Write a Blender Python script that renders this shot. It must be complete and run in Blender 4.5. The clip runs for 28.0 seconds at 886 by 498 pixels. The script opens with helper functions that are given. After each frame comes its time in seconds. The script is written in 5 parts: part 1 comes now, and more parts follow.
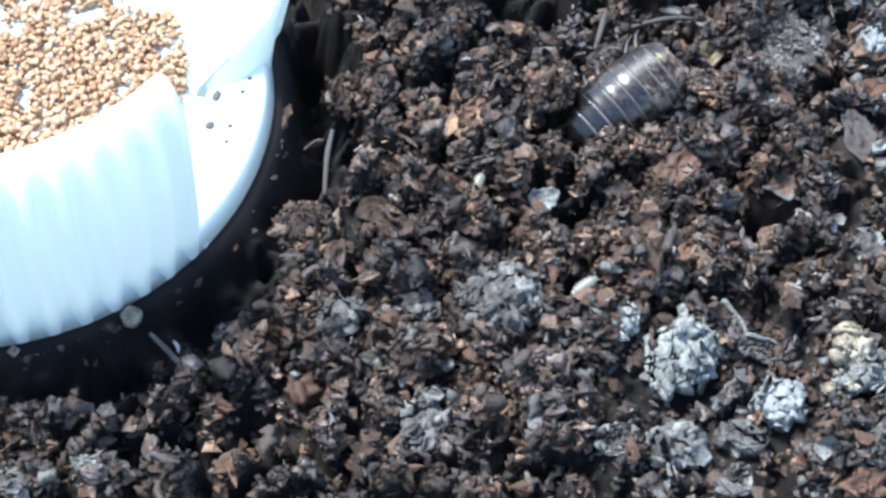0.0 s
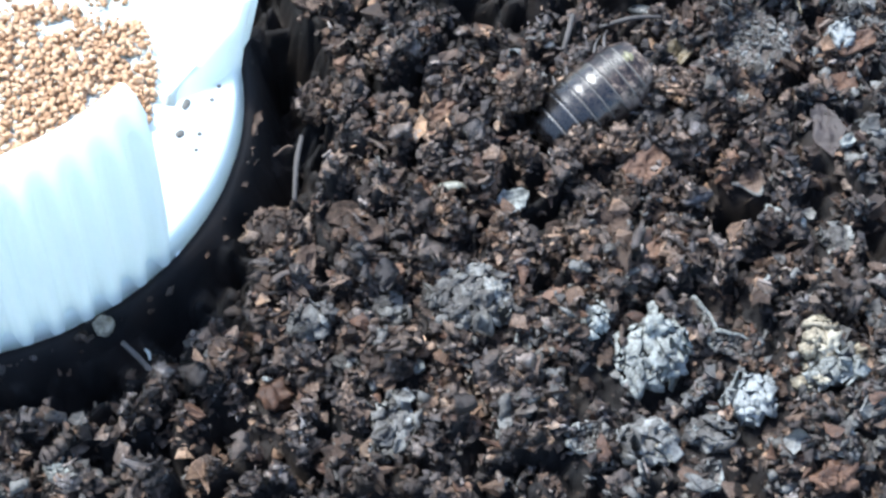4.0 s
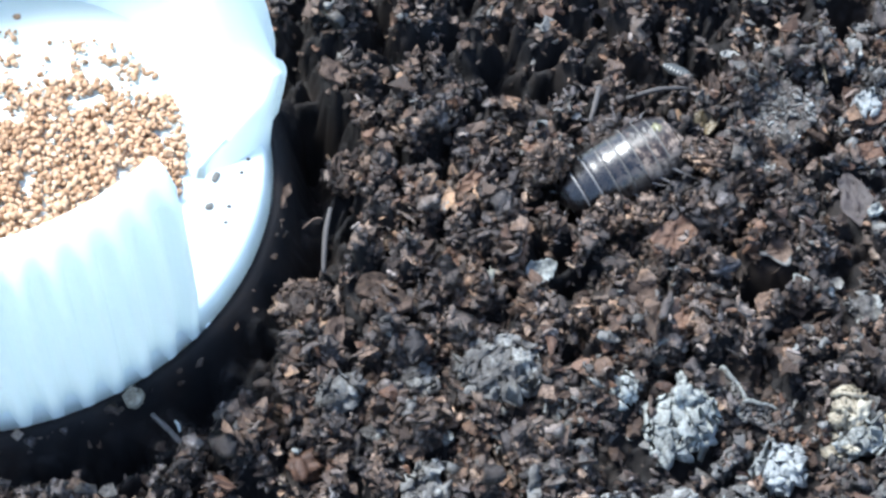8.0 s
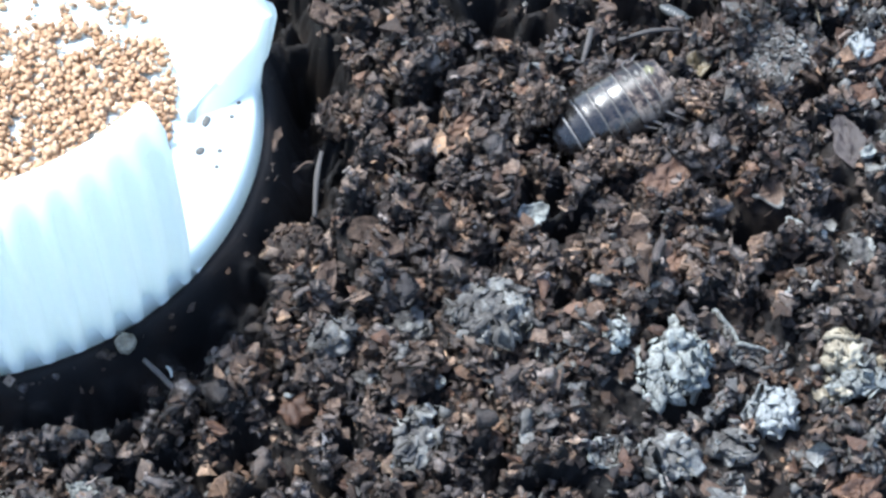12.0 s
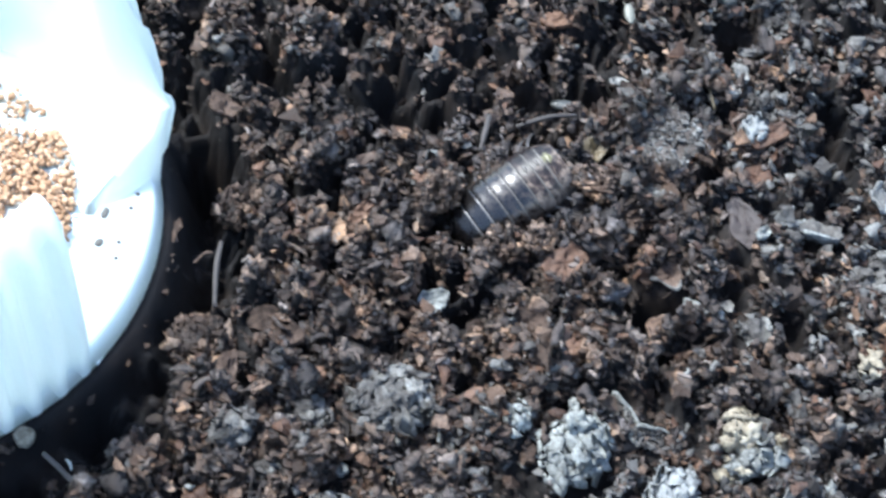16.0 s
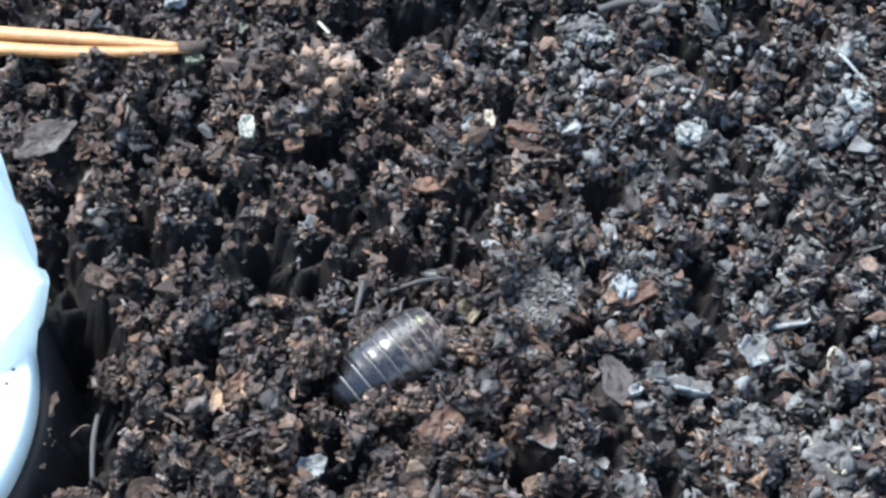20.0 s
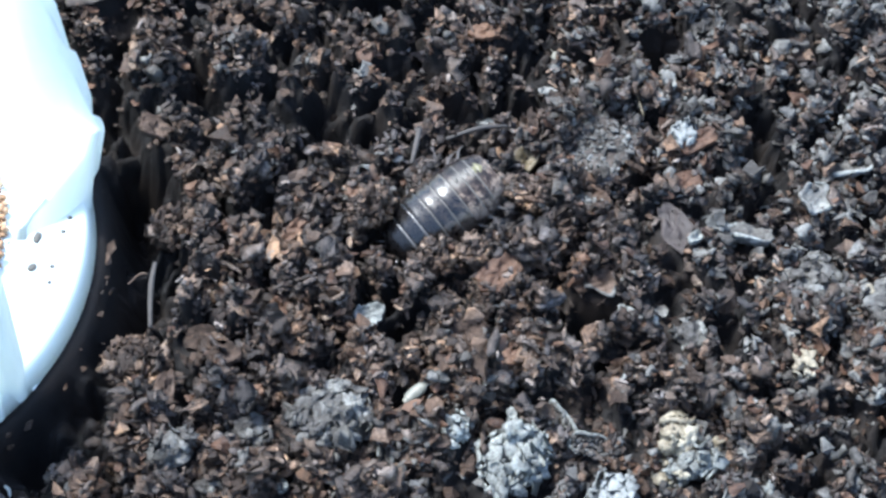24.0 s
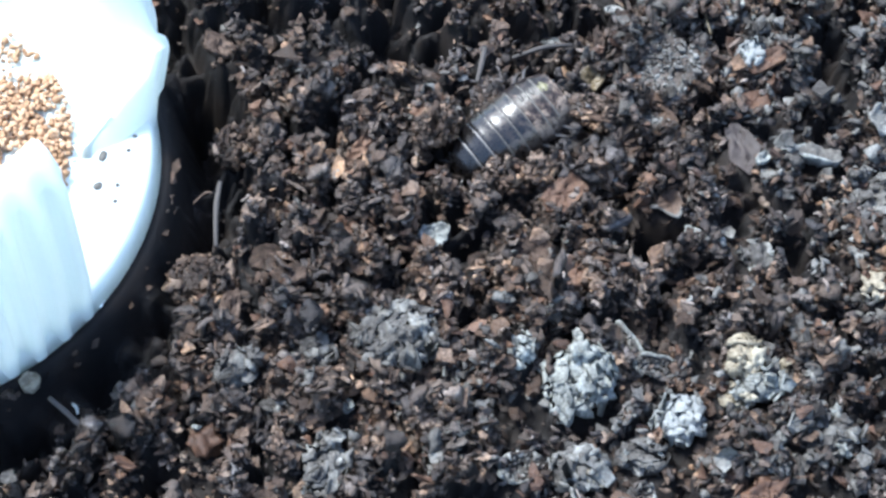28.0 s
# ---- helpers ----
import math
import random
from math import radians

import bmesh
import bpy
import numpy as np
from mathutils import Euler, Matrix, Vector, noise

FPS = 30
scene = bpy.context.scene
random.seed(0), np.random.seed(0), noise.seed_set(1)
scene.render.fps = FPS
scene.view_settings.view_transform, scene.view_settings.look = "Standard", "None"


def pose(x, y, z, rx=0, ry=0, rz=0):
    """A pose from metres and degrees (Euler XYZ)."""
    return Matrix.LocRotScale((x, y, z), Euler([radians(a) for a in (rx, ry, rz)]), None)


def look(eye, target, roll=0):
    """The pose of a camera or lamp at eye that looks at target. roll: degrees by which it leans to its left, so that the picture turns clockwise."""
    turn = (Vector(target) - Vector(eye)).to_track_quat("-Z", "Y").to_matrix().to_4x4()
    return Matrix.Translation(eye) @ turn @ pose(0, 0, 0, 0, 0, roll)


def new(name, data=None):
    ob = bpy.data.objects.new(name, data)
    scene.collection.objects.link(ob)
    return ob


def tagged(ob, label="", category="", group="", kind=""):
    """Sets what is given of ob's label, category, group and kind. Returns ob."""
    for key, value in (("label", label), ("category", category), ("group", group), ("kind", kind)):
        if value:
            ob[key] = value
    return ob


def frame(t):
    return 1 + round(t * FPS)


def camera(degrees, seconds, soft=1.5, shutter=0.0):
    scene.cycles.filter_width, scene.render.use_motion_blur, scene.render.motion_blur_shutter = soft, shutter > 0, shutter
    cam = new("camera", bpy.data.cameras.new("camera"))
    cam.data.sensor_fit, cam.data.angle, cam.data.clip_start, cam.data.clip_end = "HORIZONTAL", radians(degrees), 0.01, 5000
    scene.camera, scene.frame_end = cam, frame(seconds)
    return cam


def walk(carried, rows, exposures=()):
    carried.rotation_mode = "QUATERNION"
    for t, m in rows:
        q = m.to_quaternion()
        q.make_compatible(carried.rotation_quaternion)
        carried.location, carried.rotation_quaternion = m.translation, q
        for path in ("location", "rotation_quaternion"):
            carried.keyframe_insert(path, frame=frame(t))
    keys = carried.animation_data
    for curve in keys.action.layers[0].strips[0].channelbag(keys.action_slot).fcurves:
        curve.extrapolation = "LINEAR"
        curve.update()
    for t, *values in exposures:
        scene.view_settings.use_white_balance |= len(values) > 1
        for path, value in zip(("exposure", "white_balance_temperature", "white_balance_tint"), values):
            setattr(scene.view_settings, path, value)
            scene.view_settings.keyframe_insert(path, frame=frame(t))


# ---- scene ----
# lengths are in millimetres where a name says so; one millimetre:
MM = 0.001
cam = camera(25.0, 28.0, soft=2.7, shutter=0.6)
PATH = [
    (0.0, pose(-0.00240, -0.05930, 0.08185, 33.755, -1.936, 0.462)),
    (0.5, pose(-0.00265, -0.05984, 0.08121, 34.057, -1.757, 0.723)),
    (1.0, pose(-0.00302, -0.06003, 0.08116, 34.043, -1.855, 0.690)),
    (1.5, pose(-0.00265, -0.05996, 0.08137, 33.988, -1.435, 0.578)),
    (1.7, pose(-0.00199, -0.06019, 0.08159, 34.454, -1.762, 0.262)),
    (2.0, pose(-0.00100, -0.06054, 0.08192, 35.052, -3.414, -1.521)),
    (2.2, pose(-0.00143, -0.06021, 0.08169, 35.555, -3.791, -2.029)),
    (2.5, pose(-0.00208, -0.05971, 0.08135, 35.430, -3.556, -1.565)),
    (2.7, pose(-0.00133, -0.05966, 0.08151, 34.904, -2.013, -0.666)),
    (3.0, pose(-0.00019, -0.05959, 0.08175, 34.028, -0.694, 0.166)),
    (3.5, pose(-0.00010, -0.05984, 0.08202, 34.156, -0.892, -0.288)),
    (5.5, pose(0.00011, -0.05897, 0.08219, 33.038, -0.519, -0.205)),
    (6.0, pose(-0.00016, -0.05917, 0.08296, 33.638, -0.538, -0.295)),
    (6.2, pose(-0.00005, -0.05943, 0.08281, 34.942, -0.510, -0.292)),
    (6.3, pose(0.00001, -0.05956, 0.08274, 35.626, -0.351, -0.409)),
    (6.5, pose(0.00011, -0.05982, 0.08259, 36.779, -0.332, -0.174)),
    (7.0, pose(0.00013, -0.05983, 0.08242, 37.377, -0.135, -0.117)),
    (7.5, pose(0.00015, -0.05995, 0.08227, 36.720, 0.030, -0.070)),
    (8.0, pose(0.00000, -0.05986, 0.08239, 35.993, 0.005, 0.000)),
    (8.5, pose(0.00036, -0.05987, 0.08196, 35.578, 0.185, 0.156)),
    (9.0, pose(-0.00004, -0.05963, 0.08227, 34.759, 0.023, -0.005)),
    (9.5, pose(-0.00008, -0.05966, 0.08249, 34.568, -0.144, -0.216)),
    (10.0, pose(-0.00007, -0.05954, 0.08243, 34.644, -0.218, -0.190)),
    (10.5, pose(0.00015, -0.05932, 0.08247, 34.364, -0.286, -0.270)),
    (11.0, pose(-0.00002, -0.05970, 0.08218, 34.488, -0.175, -0.271)),
    (11.5, pose(0.00013, -0.05939, 0.08237, 34.169, 0.083, -0.222)),
    (13.5, pose(-0.00002, -0.05957, 0.08234, 34.286, -0.575, -0.725)),
    (14.0, pose(0.00054, -0.05977, 0.08231, 34.851, -0.507, -1.059)),
    (14.5, pose(0.00068, -0.05971, 0.08257, 35.365, -1.161, -1.680)),
    (15.0, pose(0.00100, -0.05958, 0.08254, 36.036, -2.048, -2.471)),
    (15.5, pose(0.00107, -0.05977, 0.08256, 36.233, -1.991, -2.750)),
    (16.0, pose(0.00129, -0.05982, 0.08250, 36.829, -1.228, -2.336)),
    (16.5, pose(0.00104, -0.06009, 0.08264, 37.901, -0.566, -2.032)),
    (17.0, pose(0.00169, -0.06019, 0.08316, 38.773, -1.017, -3.010)),
    (17.2, pose(0.00187, -0.06016, 0.08331, 39.296, -1.630, -3.312)),
    (17.5, pose(0.00214, -0.06011, 0.08354, 39.976, -2.020, -4.301)),
    (18.0, pose(0.00223, -0.06005, 0.08352, 40.263, -2.061, -4.484)),
    (18.5, pose(0.00236, -0.06023, 0.08384, 40.577, -2.237, -4.838)),
    (19.0, pose(0.00237, -0.06046, 0.08401, 41.434, -2.872, -5.610)),
    (19.5, pose(0.00263, -0.06026, 0.08402, 41.650, -2.792, -5.697)),
    (20.0, pose(0.00246, -0.06024, 0.08385, 41.343, -2.455, -5.454)),
    (20.5, pose(0.00248, -0.06020, 0.08388, 40.974, -2.479, -5.483)),
    (22.5, pose(0.00221, -0.06024, 0.08357, 39.896, -1.899, -5.150)),
    (23.0, pose(0.00169, -0.06006, 0.08312, 38.891, -1.967, -5.245)),
    (23.5, pose(0.00194, -0.06002, 0.08277, 37.448, -1.512, -4.848)),
    (24.0, pose(0.00179, -0.06008, 0.08273, 37.286, -1.437, -4.723)),
    (24.5, pose(0.00183, -0.06006, 0.08256, 37.483, -0.733, -4.180)),
    (25.0, pose(0.00157, -0.06003, 0.08253, 37.267, -0.388, -3.810)),
    (25.5, pose(0.00127, -0.06017, 0.08225, 37.204, -0.465, -3.691)),
    (26.0, pose(0.00142, -0.05989, 0.08254, 36.779, -0.119, -3.486)),
    (26.5, pose(0.00167, -0.06002, 0.08258, 36.821, 0.184, -3.395)),
    (27.0, pose(0.00161, -0.05980, 0.08259, 36.395, 0.254, -3.408)),
    (27.5, pose(0.00164, -0.05968, 0.08190, 35.259, 0.227, -3.569)),
    (28.0, pose(0.00106, -0.05972, 0.08241, 34.941, -0.396, -3.693)),
]
walk(cam, PATH)

# ---- light: a cool, soft daylight from above and behind the lid ----
SUN_EL, SUN_AZ = 60.0, 145.0          # elevation, and the bearing in the plan, degrees from +x
world = bpy.data.worlds.new("sky")
scene.world = world
world.use_nodes = True
wn = world.node_tree.nodes
sky = wn.new("ShaderNodeTexSky")
sky.sky_type, sky.sun_disc = "NISHITA", False
sky.sun_elevation, sky.sun_rotation = radians(SUN_EL), radians(90 - SUN_AZ)
wn["Background"].inputs["Strength"].default_value = 0.15
world.node_tree.links.new(sky.outputs["Color"], wn["Background"].inputs["Color"])
sun = new("sun", bpy.data.lights.new("sun", "SUN"))
sun.data.energy, sun.data.angle, sun.data.color = 2.8, radians(16), (0.90, 0.965, 1.0)
sun.matrix_world = look((math.cos(radians(SUN_AZ)) * math.cos(radians(SUN_EL)), math.sin(radians(SUN_AZ)) * math.cos(radians(SUN_EL)), math.sin(radians(SUN_EL))), (0, 0, 0))
scene.view_settings.exposure = 2.08


# ---- materials ----
def material(name, ramp, rough=0.7, scale=1500.0, bump=0.4, island=0.0, obj=0.0, metal=0.0, spec=0.5, detail=8.0, coat=0.0, contrast=1.0, warm=0.0):
    """ramp: (position, colour) stops; scale: features per metre; island / obj: how far single pieces differ."""
    m = bpy.data.materials.new(name)
    m.use_nodes = True
    nt = m.node_tree
    n, l = nt.nodes, nt.links
    bsdf = n["Principled BSDF"]
    co = n.new("ShaderNodeTexCoord")
    fine = n.new("ShaderNodeTexNoise")
    fine.inputs["Scale"].default_value, fine.inputs["Detail"].default_value, fine.inputs["Roughness"].default_value = scale * 1.7, detail, 0.72
    big = n.new("ShaderNodeTexNoise")
    big.inputs["Scale"].default_value, big.inputs["Detail"].default_value = scale * 0.15, 4.0
    l.new(co.outputs["Object"], fine.inputs["Vector"])
    l.new(co.outputs["Object"], big.inputs["Vector"])
    mix = n.new("ShaderNodeMath")
    mix.operation = "ADD"
    l.new(fine.outputs["Fac"], mix.inputs[0])
    l.new(big.outputs["Fac"], mix.inputs[1])
    last = n.new("ShaderNodeMath")
    last.operation, last.inputs[1].default_value, last.inputs[2].default_value = "MULTIPLY_ADD", contrast * 0.5, 0.5 - contrast * 0.5
    l.new(mix.outputs[0], last.inputs[0])
    value = last.outputs[0]
    for amount, node, socket in ((island, "ShaderNodeNewGeometry", "Random Per Island"), (obj, "ShaderNodeObjectInfo", "Random")):
        if amount:
            src = n.new(node)
            off = n.new("ShaderNodeMath")
            off.operation, off.inputs[1].default_value, off.inputs[2].default_value = "MULTIPLY_ADD", amount, -0.5 * amount
            l.new(src.outputs[socket], off.inputs[0])
            add = n.new("ShaderNodeMath")
            add.operation = "ADD"
            l.new(value, add.inputs[0])
            l.new(off.outputs[0], add.inputs[1])
            value = add.outputs[0]
    cr = n.new("ShaderNodeValToRGB")
    els = cr.color_ramp.elements
    while len(els) < len(ramp):
        els.new(0.5)
    for e, (p, c) in zip(els, ramp):
        e.position, e.color = p, (*c, 1)
    l.new(value, cr.inputs["Fac"])
    colour = cr.outputs["Color"]
    if warm:
        tint = n.new("ShaderNodeTexNoise")
        tint.inputs["Scale"].default_value, tint.inputs["Detail"].default_value = 330.0, 3.0
        l.new(co.outputs["Object"], tint.inputs["Vector"])
        tr = n.new("ShaderNodeValToRGB")
        tr.color_ramp.elements[0].position, tr.color_ramp.elements[0].color = 0.36, (0.86, 0.90, 1.0, 1)
        tr.color_ramp.elements[1].position, tr.color_ramp.elements[1].color = 0.66, (1.0 + warm, 0.94, 0.78, 1)
        l.new(tint.outputs["Fac"], tr.inputs["Fac"])
        mul = n.new("ShaderNodeMix")
        mul.data_type, mul.blend_type = "RGBA", "MULTIPLY"
        mul.inputs["Factor"].default_value = 1.0
        l.new(colour, mul.inputs["A"])
        l.new(tr.outputs["Color"], mul.inputs["B"])
        colour = mul.outputs["Result"]
    l.new(colour, bsdf.inputs["Base Color"])
    bsdf.inputs["Metallic"].default_value = metal
    bsdf.inputs["Specular IOR Level"].default_value = spec
    bsdf.inputs["Coat Weight"].default_value = coat
    rr = n.new("ShaderNodeMapRange")
    rr.inputs["To Min"].default_value, rr.inputs["To Max"].default_value = max(rough - 0.18, 0.05), min(rough + 0.15, 1)
    l.new(fine.outputs["Fac"], rr.inputs["Value"])
    l.new(rr.outputs["Result"], bsdf.inputs["Roughness"])
    if bump:
        b = n.new("ShaderNodeBump")
        b.inputs["Strength"].default_value, b.inputs["Distance"].default_value = bump, 0.45 / scale
        l.new(fine.outputs["Fac"], b.inputs["Height"])
        l.new(b.outputs["Normal"], bsdf.inputs["Normal"])
    return m


# peat taken down to near black: the colour stands for shade between the lumps
SOIL = material("shade_dark_peat", ((0.25, (0.003366, 0.002992, 0.003069)), (0.50, (0.006171, 0.005104, 0.004945)), (0.75, (0.01122, 0.008624, 0.007843))), 0.75, 2200, 0.6, contrast=3.0, warm=0.1, spec=0.28)
CRUMB = material("peat_crumb", ((0.20, (0.01317, 0.009947, 0.008187)), (0.45, (0.02744, 0.0201, 0.01598)), (0.65, (0.04719, 0.03546, 0.02827)), (0.90, (0.09439, 0.0746, 0.06043))), 0.6, 2600, 0.6, island=0.75, contrast=3.0, warm=0.12, spec=0.25)
BARK = material("bark_fibre", ((0.10, (0.02757, 0.0184, 0.01332)), (0.40, (0.07238, 0.04857, 0.03424)), (0.64, (0.08787, 0.06059, 0.04322)), (0.86, (0.1894, 0.1369, 0.09965)), (1.00, (0.2887, 0.2187, 0.1595))), 0.5, 2900, 1.0, island=0.9, obj=0.5, contrast=3.0, warm=0.14, spec=0.34)
BARK3 = material("weathered_fibre", ((0.10, (0.02768, 0.02265, 0.02015)), (0.40, (0.07266, 0.05984, 0.05173)), (0.64, (0.08826, 0.0746, 0.06532)), (0.86, (0.19, 0.1685, 0.1507)), (1.00, (0.2899, 0.2693, 0.2408))), 0.5, 2900, 1.0, island=0.9, obj=0.5, contrast=3.0, warm=0.14, spec=0.34)
RUST = material("rust_bark", ((0.20, (0.02823, 0.01295, 0.007357)), (0.50, (0.0728, 0.03525, 0.01989)), (0.80, (0.1226, 0.06691, 0.04054))), 0.6, 2200, 0.5, obj=0.35, island=0.4, contrast=2.6, spec=0.4)
GREY = material("grey_mould", ((0.15, (0.02575, 0.02286, 0.02094)), (0.45, (0.0805, 0.07621, 0.07079)), (0.70, (0.1343, 0.1333, 0.1251)), (0.95, (0.2504, 0.2558, 0.2432))), 0.8, 3000, 0.7, island=0.5, obj=0.3, contrast=2.6, spec=0.3)
PALE = material("pale_mineral", ((0.20, (0.06544, 0.06437, 0.0583)), (0.50, (0.1736, 0.183, 0.1724)), (0.85, (0.3209, 0.3407, 0.323))), 0.75, 3000, 0.6, obj=0.2, contrast=2.6, spec=0.2)
CREAM = material("cream_flake", ((0.20, (0.111, 0.08993, 0.05925)), (0.50, (0.2275, 0.1989, 0.146)), (0.85, (0.3544, 0.328, 0.2592))), 0.7, 2600, 0.5, obj=0.25, contrast=2.6)
PLASTIC = material("white_plastic", ((0.30, (0.78, 0.85, 0.83)), (0.70, (0.82, 0.885, 0.865))), 0.35, 900, 0.05)
thin = PLASTIC.node_tree.nodes.new("ShaderNodeBsdfTranslucent")
thin.inputs["Color"].default_value = (0.80, 0.87, 0.85, 1)
blend = PLASTIC.node_tree.nodes.new("ShaderNodeMixShader")
blend.inputs["Fac"].default_value = 0.30
PLASTIC.node_tree.links.new(PLASTIC.node_tree.nodes["Principled BSDF"].outputs[0], blend.inputs[1])
PLASTIC.node_tree.links.new(thin.outputs[0], blend.inputs[2])
PLASTIC.node_tree.links.new(blend.outputs[0], PLASTIC.node_tree.nodes["Material Output"].inputs["Surface"])
FOOD = material("food_granule", ((0.20, (0.2587, 0.1503, 0.084)), (0.50, (0.3942, 0.2476, 0.1512)), (0.80, (0.5421, 0.3964, 0.2772))), 0.75, 3500, 0.4, island=0.5, obj=0.3, spec=0.2)
SHELL = material("slate_chitin", ((0.34, (0.002467, 0.00201, 0.002294)), (0.52, (0.006169, 0.005025, 0.004914)), (0.60, (0.0148, 0.01153, 0.009016)), (0.74, (0.03393, 0.0266, 0.01911))), 0.30, 2300, 0.05, spec=0.6, obj=0.10, contrast=1.8)
SHELL_EDGE = material("pale_chitin_edge", ((0.2, (0.04573, 0.04193, 0.03964)), (0.8, (0.1525, 0.1449, 0.1372))), 0.35, 3000, 0.2)
YELLOW = material("yellow_chitin", ((0.2, (0.06507, 0.06006, 0.03003)), (0.8, (0.1538, 0.142, 0.06508))), 0.35, 3000, 0.2)
NEEDLE = material("dry_needle", ((0.25, (0.19, 0.074, 0.022)), (0.50, (0.35, 0.17, 0.062)), (0.80, (0.47, 0.27, 0.115))), 0.4, 1500, 0.3)
GREY2 = material("weathered_bark", ((0.20, (0.0276, 0.02162, 0.0184)), (0.50, (0.0667, 0.05577, 0.04945)), (0.80, (0.1357, 0.1207, 0.1104))), 0.75, 2600, 0.8, obj=0.2, contrast=2.6, spec=0.2)
BARK2 = material("brown_bark", ((0.20, (0.0174, 0.01104, 0.00816)), (0.50, (0.0552, 0.036, 0.027)), (0.80, (0.1344, 0.096, 0.0756))), 0.65, 2400, 0.7, obj=0.3, contrast=2.6, spec=0.2)
LEAF = material("dead_leaf", ((0.20, (0.01176, 0.007875, 0.007091)), (0.50, (0.02597, 0.01785, 0.01627)), (0.80, (0.04312, 0.03255, 0.03045))), 0.6, 2000, 0.4)
HUSK = material("yellow_husk", ((0.2, (0.03641, 0.02731, 0.01335)), (0.5, (0.08495, 0.06371, 0.03337)), (0.8, (0.1517, 0.1274, 0.08192))), 0.4, 2400, 0.4)
MOSS = material("pale_moss", ((0.2, (0.04248, 0.04551, 0.02731)), (0.5, (0.09102, 0.09709, 0.06371)), (0.8, (0.1517, 0.1638, 0.1214))), 0.85, 2600, 0.6)
CREAM2 = material("greenish_cream", ((0.2, (0.1517, 0.1578, 0.1214)), (0.8, (0.2549, 0.2549, 0.2124))), 0.5, 2000, 0.2)
FOOD2 = FOOD
GHOST = material("pale_cuticle", ((0.2, (0.09758, 0.09533, 0.07582)), (0.5, (0.1415, 0.1405, 0.1138)), (0.8, (0.1854, 0.1857, 0.1564))), 0.35, 3500, 0.15)
DUSK = material("grey_cuticle", ((0.2, (0.02457, 0.02731, 0.02594)), (0.8, (0.06008, 0.06282, 0.05873))), 0.35, 3500, 0.15)
ROOT = material("dry_root", ((0.2, (0.0182, 0.01517, 0.01335)), (0.5, (0.03944, 0.03398, 0.03034)), (0.8, (0.07888, 0.06978, 0.06371))), 0.7, 2500, 0.4, obj=0.2)
SPECK = material("dark_speck", ((0.3, (0.03641, 0.03641, 0.03337)), (0.7, (0.09709, 0.09405, 0.08495))), 0.7, 3000, 0.3)
SHELL_LEG = material("leg_chitin", ((0.2, (0.03398, 0.02974, 0.02761)), (0.8, (0.08498, 0.07644, 0.07007))), 0.35, 3000, 0.15)
FLECK = material("pale_fibre", ((0.20, (0.0527, 0.03825, 0.03145)), (0.50, (0.1105, 0.08585, 0.0731)), (0.80, (0.1913, 0.1598, 0.1411))), 0.6, 3000, 0.3, island=0.7, spec=0.25)
MINERAL = material("white_mineral", ((0.20, (0.1122, 0.1173, 0.1153)), (0.50, (0.204, 0.2162, 0.2132)), (0.85, (0.306, 0.3213, 0.3162))), 0.75, 3000, 0.6, contrast=2.2, spec=0.2)
SHELL_REAR = material("mottled_chitin", ((0.28, (0.006, 0.004674, 0.005861)), (0.46, (0.018, 0.01346, 0.01368)), (0.58, (0.064, 0.04674, 0.0381)), (0.72, (0.2, 0.1533, 0.1211))), 0.34, 1500, 0.15, spec=0.26, obj=0.12, contrast=3.2)
SHELL_MID = material("dark_mottled_chitin", ((0.28, (0.001955, 0.001523, 0.001918)), (0.46, (0.005864, 0.004386, 0.004477)), (0.58, (0.02085, 0.01523, 0.01247)), (0.72, (0.06516, 0.04995, 0.03964))), 0.31, 1800, 0.08, spec=0.6, obj=0.12, contrast=3.2)
SHELL_DULL = material("dull_chitin_edge", ((0.20, (0.036, 0.0324, 0.0288)), (0.80, (0.114, 0.1032, 0.0876))), 0.45, 3000, 0.2)


# ---- small builders ----
def link_mesh(name, verts, faces, mat, parent=None, label="", smooth=True):
    me = bpy.data.meshes.new(name)
    me.from_pydata(verts, [], faces)
    me.materials.append(mat)
    if smooth:
        me.shade_smooth()
    ob = new(name, me)
    if parent:
        ob.parent = parent
    return tagged(ob, label=label)


def part(name, bm, mat, parent=None, label="", smooth=True):
    """Links a bmesh (in metres) as one mesh object under a thing or a part."""
    me = bpy.data.meshes.new(name)
    bm.to_mesh(me)
    bm.free()
    for one in (mat if isinstance(mat, (list, tuple)) else [mat]):
        me.materials.append(one)
    if smooth:
        me.shade_smooth()
    ob = new(name, me)
    if parent:
        ob.parent = parent
    return tagged(ob, label=label)


def empty(name, m, label, category, group=""):
    ob = new(name)
    ob.empty_display_size = MM
    ob.matrix_world = m
    return tagged(ob, label=label, category=category, group=group)


def fbm(x, y, cell, seed, octaves=4, gain=0.5):
    """Smooth value noise, about -1 to 1, with features of that many millimetres."""
    total, amp, norm = np.zeros_like(x, dtype=float), 1.0, 0.0
    for k in range(octaves):
        rng = np.random.RandomState(seed + 31 * k)
        table = rng.rand(256, 256) * 2 - 1
        u, v = x / cell + 500.3, y / cell + 500.7
        i, j = np.floor(u).astype(int), np.floor(v).astype(int)
        a, b = u - i, v - j
        a, b = a * a * (3 - 2 * a), b * b * (3 - 2 * b)
        i0, i1, j0, j1 = i % 256, (i + 1) % 256, j % 256, (j + 1) % 256
        total += amp * ((table[i0, j0] * (1 - a) + table[i1, j0] * a) * (1 - b) + (table[i0, j1] * (1 - a) + table[i1, j1] * a) * b)
        norm, amp, cell = norm + amp, amp * gain, cell * 0.5
    return total / norm


